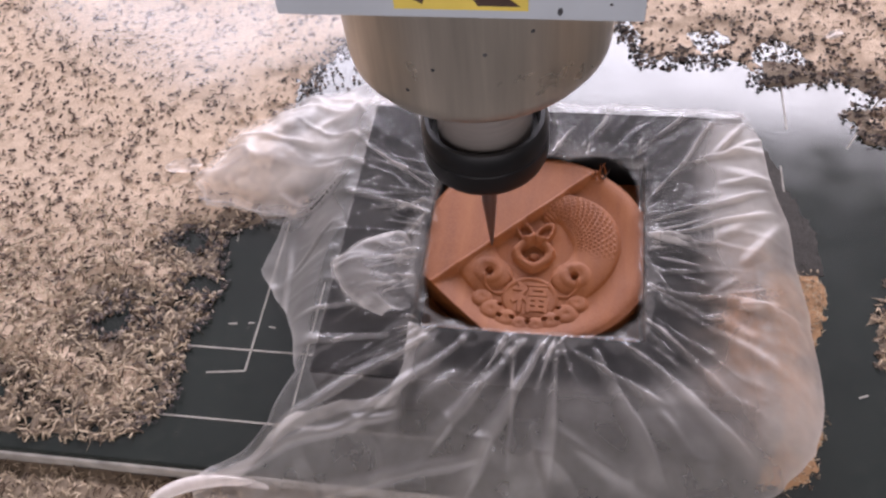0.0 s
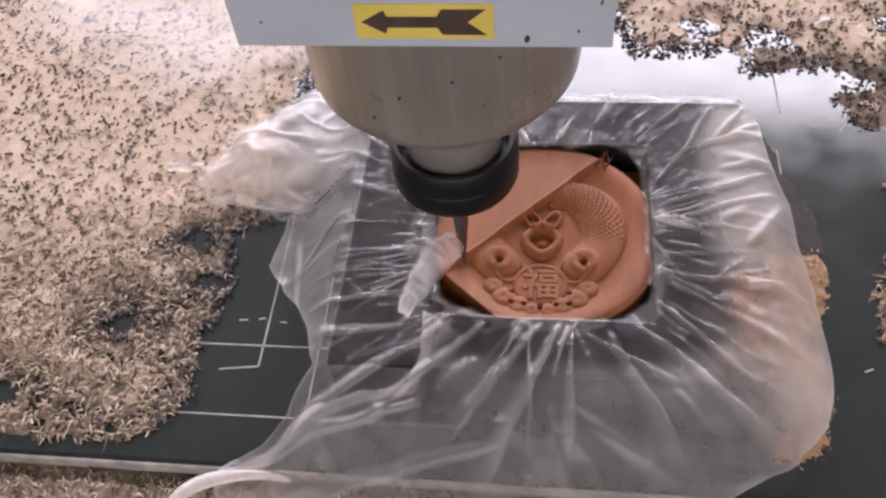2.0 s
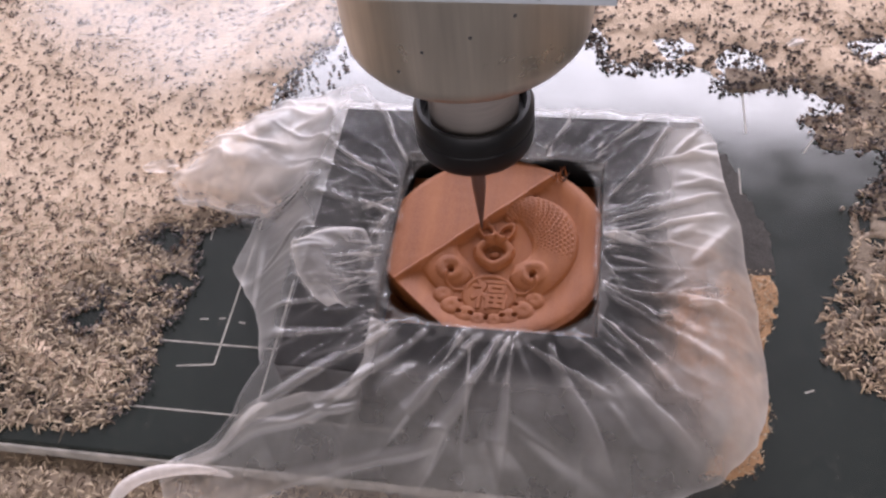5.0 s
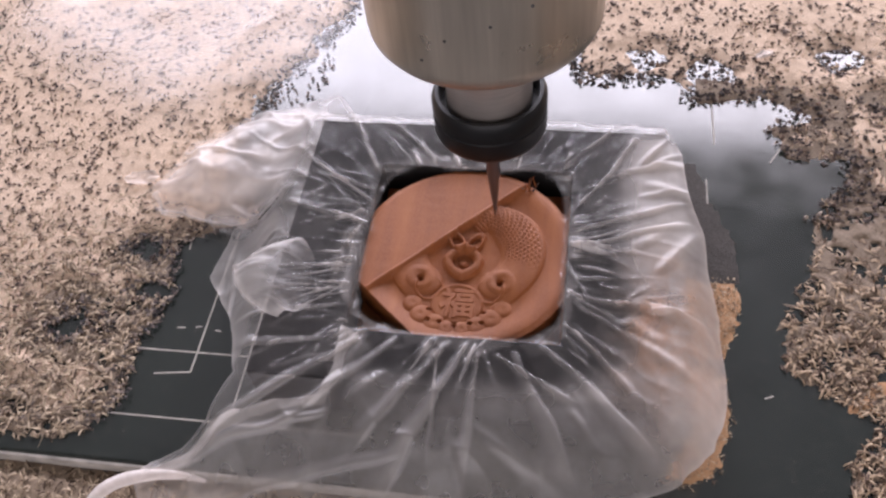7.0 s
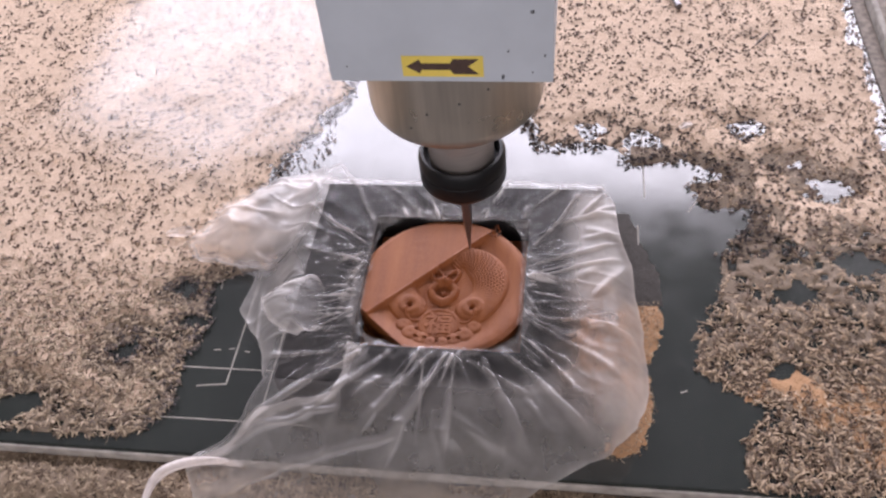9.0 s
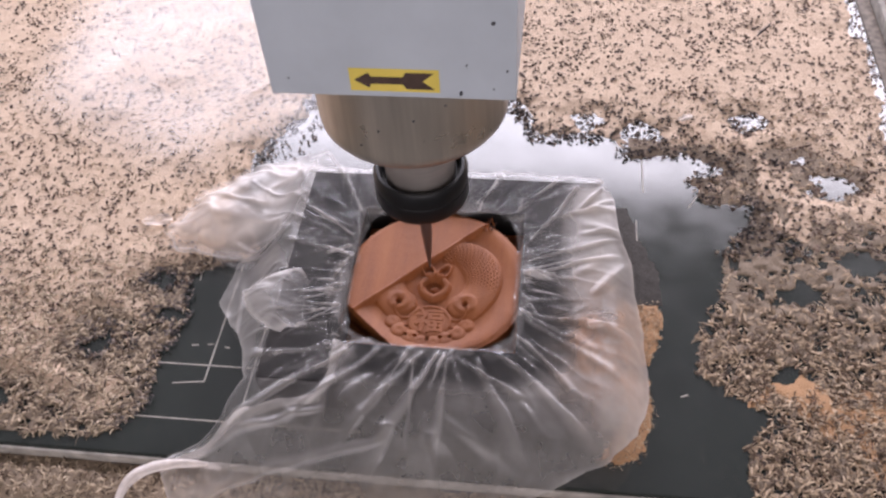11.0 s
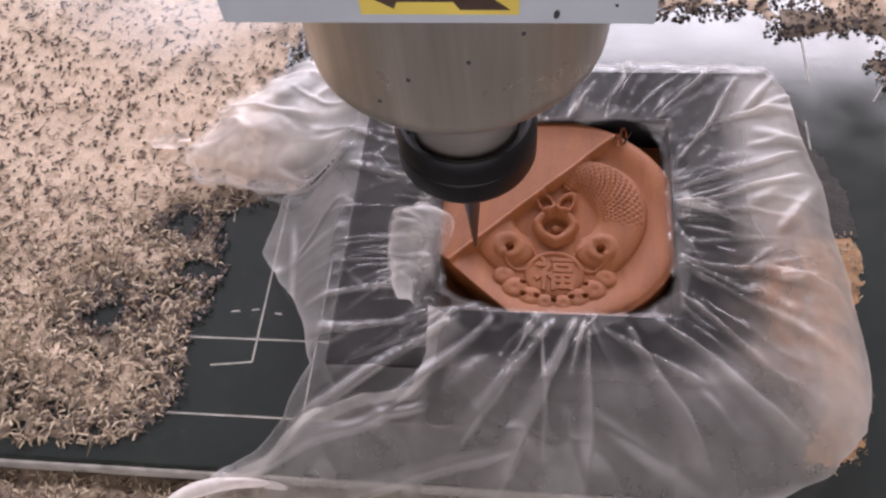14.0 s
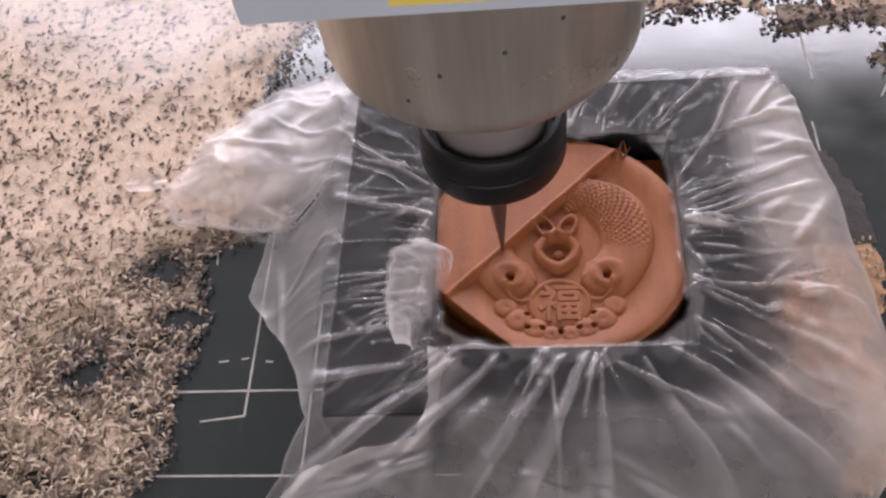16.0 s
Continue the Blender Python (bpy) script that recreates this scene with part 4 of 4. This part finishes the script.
FAR_SIDE = [(0.066, 0.079), (0.090, 0.082), (0.14, 0.05), (0.14, -0.10), (0.100, -0.12), (0.070, -0.090), (0.074, -0.055), (0.070, -0.030), (0.064, -0.008), (0.066, 0.020), (0.062, 0.050)]
sheet("side_fold", 0.06, 0.125, -0.12, 0.09, 0.0008, lambda x, y: np.minimum(ragged(x, y), polygon_distance(FAR_SIDE, x, y) + 0.006 * (layered(x, y, 60, 3, 68) - 0.5)), lambda x, y, d: upper_height(x, y, d) + 0.0010, FILM_DUSTY, bag, "white doubled fold dusted with orange sawdust", film_uv, lambda x, y: smooth_step(polygon_distance(FAR_SIDE, x, y), -0.001, 0.020), film_fold)
CORNER = [(-0.174, 0.041), (-0.162, 0.074), (-0.126, 0.105), (-0.086, 0.120), (-0.080, 0.090), (-0.082, 0.040), (-0.094, 0.028), (-0.130, 0.018), (-0.164, 0.026)]


def corner_fold(x, y):
    """Folds of the loose corner run from its tip towards the board."""
    run = field(x * 0.35 - y * 0.1, y * 1.1 + x * 0.25, 95, 73)
    return np.clip(0.9 * np.maximum(0, 1 - np.abs(2 * run - 1) * 2.2) ** 1.5 * smooth_step(-x, 0.07, 0.10) + 0.4 * np.exp(-np.abs(ragged(x, y)) / 0.0015), 0, 1)


sheet("corner_fold", -0.18, -0.07, 0.01, 0.125, 0.0007, lambda x, y: np.minimum(ragged(x, y) + 0.002, polygon_distance(CORNER, x, y)), lambda x, y, d: film_height(x, y, d) + 0.0012 + 0.0016 * corner_fold(x, y), FILM_WHITE, bag, "milky doubled corner lying on sawdust", film_uv, lambda x, y: 0.25 + 0.75 * smooth_step(polygon_distance(CORNER, x, y), 0.0, 0.02), corner_fold)


SHEET = [(-0.337, 0.145), (-0.345, 0.28), (-0.33, 0.34), (-0.29, 0.50), (-0.075, 0.50), (-0.068, 0.20), (-0.070, 0.088), (-0.10, 0.108), (-0.13, 0.104), (-0.165, 0.074), (-0.20, 0.075), (-0.27, 0.11)]


def sheet_height(x, y, d):
    fold = 1 - np.abs(2 * layered(x, y * 0.7, 18, 3, 91) - 1)
    return 0.0062 + 0.0010 * fold ** 3 + 0.0005 * layered(x, y, 50, 2, 93)


FILM_CLEAR = film_material("clear_film", 0.02, 0.16, (0.84, 0.83, 0.85), 0.0, 0.30, 0.046, 0.3)
cover_sheet = tagged(sheet("plastic_sheet", -0.36, -0.06, 0.06, 0.51, 0.0018, lambda x, y: polygon_distance(SHEET, x, y) + 0.012 * (layered(x, y, 30, 3, 97) - 0.5), sheet_height, FILM_CLEAR, uv=lambda x, y: (x * 2, y * 2), thin=lambda x, y: smooth_step(polygon_distance(SHEET, x, y), 0.0, 0.06)), "clear thin plastic sheet lying over the sawdust", "plastic sheet")


def handle_loop():
    """A flattened tube of film bent round as the bag's carrying loop."""
    n, m, verts, faces = 60, 8, [], []
    for i in range(n):
        k = i / (n - 1)
        a = math.radians(72 + 230 * k)
        c = Vector((-0.104 + 0.032 * math.cos(a), -0.134 + 0.0235 * math.sin(a) * abs(math.sin(a)) ** -0.3, 0.010 + 0.004 * math.cos(a + 2.5)))
        t = Vector((-0.033 * math.sin(a), 0.0235 * math.cos(a), 0)).normalized()
        s = Vector((t.y, -t.x, 0))
        w = (0.0026 + 0.0009 * math.sin(3 * a + 1)) * (0.35 + 0.65 * math.sin(math.pi * k) ** 0.5)
        for j in range(m):
            b = 2 * math.pi * j / m
            verts.append(tuple(c + s * w * math.cos(b) + Vector((0, 0, 1)) * (0.0022 + 0.0008 * math.sin(5 * a)) * math.sin(b)))
    for i in range(n - 1):
        for j in range(m):
            faces.append((i * m + j, (i + 1) * m + j, (i + 1) * m + (j + 1) % m, i * m + (j + 1) % m))
    uvs = [(i // m / n * 2, i % m / m * 0.2) for i in range(n * m)]
    link_mesh("handle_loop", verts, faces, FILM_WHITE, bag, "rolled milky carrying loop", True, uvs, [(1.0, 0.35)] * len(uvs))


handle_loop()


def film_flap():
    """A loose tongue of film at the pocket's rim that the spindle's air lifts; its hinge is its own y axis."""
    thing = tagged(new("film_flap"), "loose milky tongue of film fluttering at the pocket", "plastic film")
    nx, ny = 44, 48
    u, v = np.meshgrid(np.linspace(0, 1, nx), np.linspace(-1, 1, ny))
    uneven = 1 + 0.22 * (field(v * 1.3, v * 0, 1.6, 83) - 0.5) + 0.10 * (field(v * 4, v * 0, 1.6, 84) - 0.5)
    length = 0.034 * np.sqrt(np.maximum(0, 1 - 0.86 * v * v)) * uneven
    x = -u * length
    y = v * 0.0200 * (0.62 + 0.38 * np.sin(np.minimum(1, u * 1.5) * 1.57)) + 0.004 * np.sin(u * 3) * u
    pleat = 1 - np.abs(2 * field(v * 3 + u * 0.8, u * 1.2, 1.7, 81) - 1)
    z = 0.0012 + 0.0085 * np.sin(u * 2.5) * (1 - v * v * 0.6) + 0.0016 * pleat ** 2 * u + 0.0025 * (layered(u * 2, v * 2, 1.0, 3, 85) - 0.5)
    num = np.arange(nx * ny).reshape(ny, nx)
    faces = np.stack([num[:-1, :-1], num[:-1, 1:], num[1:, 1:], num[1:, :-1]], -1).reshape(-1, 4)
    there = smooth_step(u, 0.0, 0.12) * (0.35 + 0.65 * smooth_step(u, 0.1, 0.6))
    rim = np.maximum(smooth_step(u, 0.90, 1.0), smooth_step(np.abs(v), 0.88, 1.0))
    white = np.clip(0.45 * rim + 0.40 * np.maximum(0, pleat - 0.72) / 0.28 + 0.30 * smooth_step(u, 0.3, 0.8), 0, 1)
    link_mesh("membrane", np.stack([x.ravel(), y.ravel(), z.ravel()], -1).tolist(), faces.tolist(), FILM_FLAP, thing, "thin crumpled film", True, np.stack([v.ravel() * 0.4, u.ravel() * 0.3], -1), np.stack([there.ravel(), white.ravel()], -1))
    # the curled lip along its free edge
    verts, quads, m = [], [], 6
    rim_line = np.stack([x[:, -1], y[:, -1], z[:, -1]], -1)[3:-3]
    for i, c in enumerate(rim_line):
        t = rim_line[min(i + 1, len(rim_line) - 1)] - rim_line[max(i - 1, 0)]
        t = t / np.linalg.norm(t)
        side = np.cross(t, (0, 0, 1.0))
        w = 0.0005 + 0.0007 * field(np.array([i * 0.3]), np.array([0.0]), 1.0, 87)[0]
        for j in range(m):
            b = 2 * math.pi * j / m
            verts.append(tuple(c + side * w * math.cos(b) + np.array((0, 0, w * math.sin(b)))))
    for i in range(len(rim_line) - 1):
        for j in range(m):
            quads.append((i * m + j, (i + 1) * m + j, (i + 1) * m + (j + 1) % m, i * m + (j + 1) % m))
    link_mesh("curled_lip", verts, quads, FILM_FLAP, thing, "curled whiter lip", True, [(i // m * 0.02, i % m * 0.03) for i in range(len(verts))], [(0.6, 0.3)] * len(verts))
    return thing


flap = film_flap()


# ---------------------------------------------------------------- the machine's head (its origin is the cutter's tip)
head = tagged(new("spindle_head"), "grey milling spindle with black collet nut and tapered cutter", "milling spindle")
part("spindle_body", turned([(0, 0.112), (0.0185, 0.112), (0.0370, 0.1125), (0.0405, 0.1140), (0.0425, 0.117), (0.0430, 0.121), (0.0430, 0.30), (0, 0.30)], 96), STEEL, head, "brushed beige-grey steel body", True)
part("collar", turned([(0, 0.070), (0.0172, 0.070), (0.0172, 0.098), (0.0182, 0.100), (0.0182, 0.1155), (0, 0.1155)], 64), BRIGHT, head, "bright turned steel collar", True)
part("collet_nut", turned([(0, 0.0560), (0.0085, 0.0553), (0.0150, 0.0543), (0.0186, 0.0550), (0.0226, 0.0595), (0.0233, 0.0615), (0.0233, 0.0690), (0.0229, 0.0694), (0.0229, 0.0702), (0.0233, 0.0706), (0.0233, 0.0758), (0.0222, 0.0780), (0.0218, 0.0787), (0.0203, 0.0787), (0.0198, 0.0765), (0.0194, 0.0720), (0, 0.0720)], 80), BLACK, head, "black oxide collet nut", True)
part("cutter", turned([(0, 0.0), (0.0003, 0.0), (0.0006, 0.002), (0.0030, 0.030), (0.0030, 0.056), (0, 0.056)], 28), CARBIDE, head, "dark tapered engraving cutter", True)


cover = part("front_panel", box((-0.0470, -0.0450, 0.1563), (0.0485, -0.0437, 0.42), 0.0004), PAINT, head, "light grey painted sheet-metal cover")
for lo, hi in (((0.0470, -0.0436, 0.1566), (0.0485, 0.10, 0.42)), ((-0.0470, -0.0436, 0.1566), (-0.0455, 0.10, 0.42))):
    part("side_panel", box(lo, hi, 0.0003), PAINT, head)
part("back_panel", box((-0.0454, 0.085, 0.16), (0.0469, 0.10, 0.42), 0.0003), PAINT, head)
sx0, sx1, sz0, sz1 = -0.0150, 0.0195, 0.1592, 0.1697
part("sticker", box((sx0, -0.0453, sz0), (sx1, -0.0451, sz1)), YELLOW, cover, "yellow direction sticker")


def arrow():
    bm = bmesh.new()
    mid = (sz0 + sz1) / 2
    pts = ((-0.0132, 0), (-0.0075, 0.0035), (-0.0068, 0.0016), (0.0055, 0.0016), (0.0068, 0.0038), (0.0175, 0.0038), (0.0130, 0.0), (0.0175, -0.0038), (0.0068, -0.0038), (0.0055, -0.0016), (-0.0068, -0.0016), (-0.0075, -0.0035))
    front = [bm.verts.new((x, -0.04555, mid + z)) for x, z in pts]
    bm.faces.new(front)
    r = bmesh.ops.extrude_face_region(bm, geom=bm.faces[:])
    bmesh.ops.translate(bm, vec=(0, 0.0002, 0), verts=[v for v in r["geom"] if isinstance(v, bmesh.types.BMVert)])
    return part("arrow", bm, BROWN, cover, "dark brown arrow")


arrow()
for x, z, w, h, a in ((0.0275, 0.1590, 0.0014, 0.0026, 0.1), (0.0400, 0.1615, 0.0009, 0.0008, 0.5), (0.0300, 0.1720, 0.0006, 0.0018, 0.4), (0.0450, 0.1700, 0.0007, 0.0016, 0.3), (0.0400, 0.1905, 0.0018, 0.0020, 0.7), (-0.0390, 0.1640, 0.0010, 0.0006, 0.2), (0.0340, 0.2050, 0.0007, 0.0014, 0.5)):
    bm = turned([(0, -0.0001), (0.5, -0.0001), (0.42, 0.0001), (0, 0.0001)], 9)
    bmesh.ops.transform(bm, matrix=Matrix.LocRotScale((x, -0.0451, z), Euler((radians(90), a, 0)), (w, h, 1)), verts=bm.verts)
    part("scuff", bm, SCUFF, cover)
for ang, z in ((-100, 0.136), (-62, 0.147), (-112, 0.126), (-80, 0.142)):
    a = radians(ang)
    bm = turned([(0, -0.0002), (0.0007, -0.0002), (0.0005, 0.0002), (0, 0.0002)], 9)
    bmesh.ops.transform(bm, matrix=Matrix.Translation((0.0430 * math.cos(a), 0.0430 * math.sin(a), z)) @ Matrix.Rotation(a, 4, "Z") @ Matrix.Rotation(radians(90), 4, "Y"), verts=bm.verts)
    part("scuff", bm, SCUFF, head)


# ---------------------------------------------------------------- what moves
def motions():
    walk(head, [(t, pose(x, y, TIP_Z + z)) for t, x, y, z in TIP])
    hinge = (-0.047, -0.026, 0.0295)
    lift = ((0.0, 6, 0), (0.9, 8, 0), (1.1, 25, 0), (1.3, 60, 0), (1.5, 88, 0), (1.7, 102, 0), (1.9, 106, 0), (2.1, 98, 0), (2.3, 102, 0), (2.6, 95, 0), (2.9, 45, 0), (3.2, 75, 0), (3.6, 55, 0), (4.2, 50, 0), (5.2, 20, 0.008), (6.3, 4, 0.017), (13.2, 4, 0.017),
            (13.4, 25, 0.010), (13.6, 60, 0.002), (13.8, 76, 0), (14.0, 70, 0), (14.2, 88, 0), (14.4, 98, 0), (14.6, 92, 0), (14.8, 85, 0), (15.0, 45, 0), (15.2, 80, 0), (15.4, 65, 0), (15.6, 45, 0), (15.8, 66, 0), (16.0, 75, 0))
    walk(flap, [(t, pose(hinge[0] - slid, hinge[1] - 0.012 * a / 100, hinge[2], 0, a, 6 - 0.42 * a)) for t, a, slid in ((t, 0.85 * a, slid) for t, a, slid in lift)])


motions()
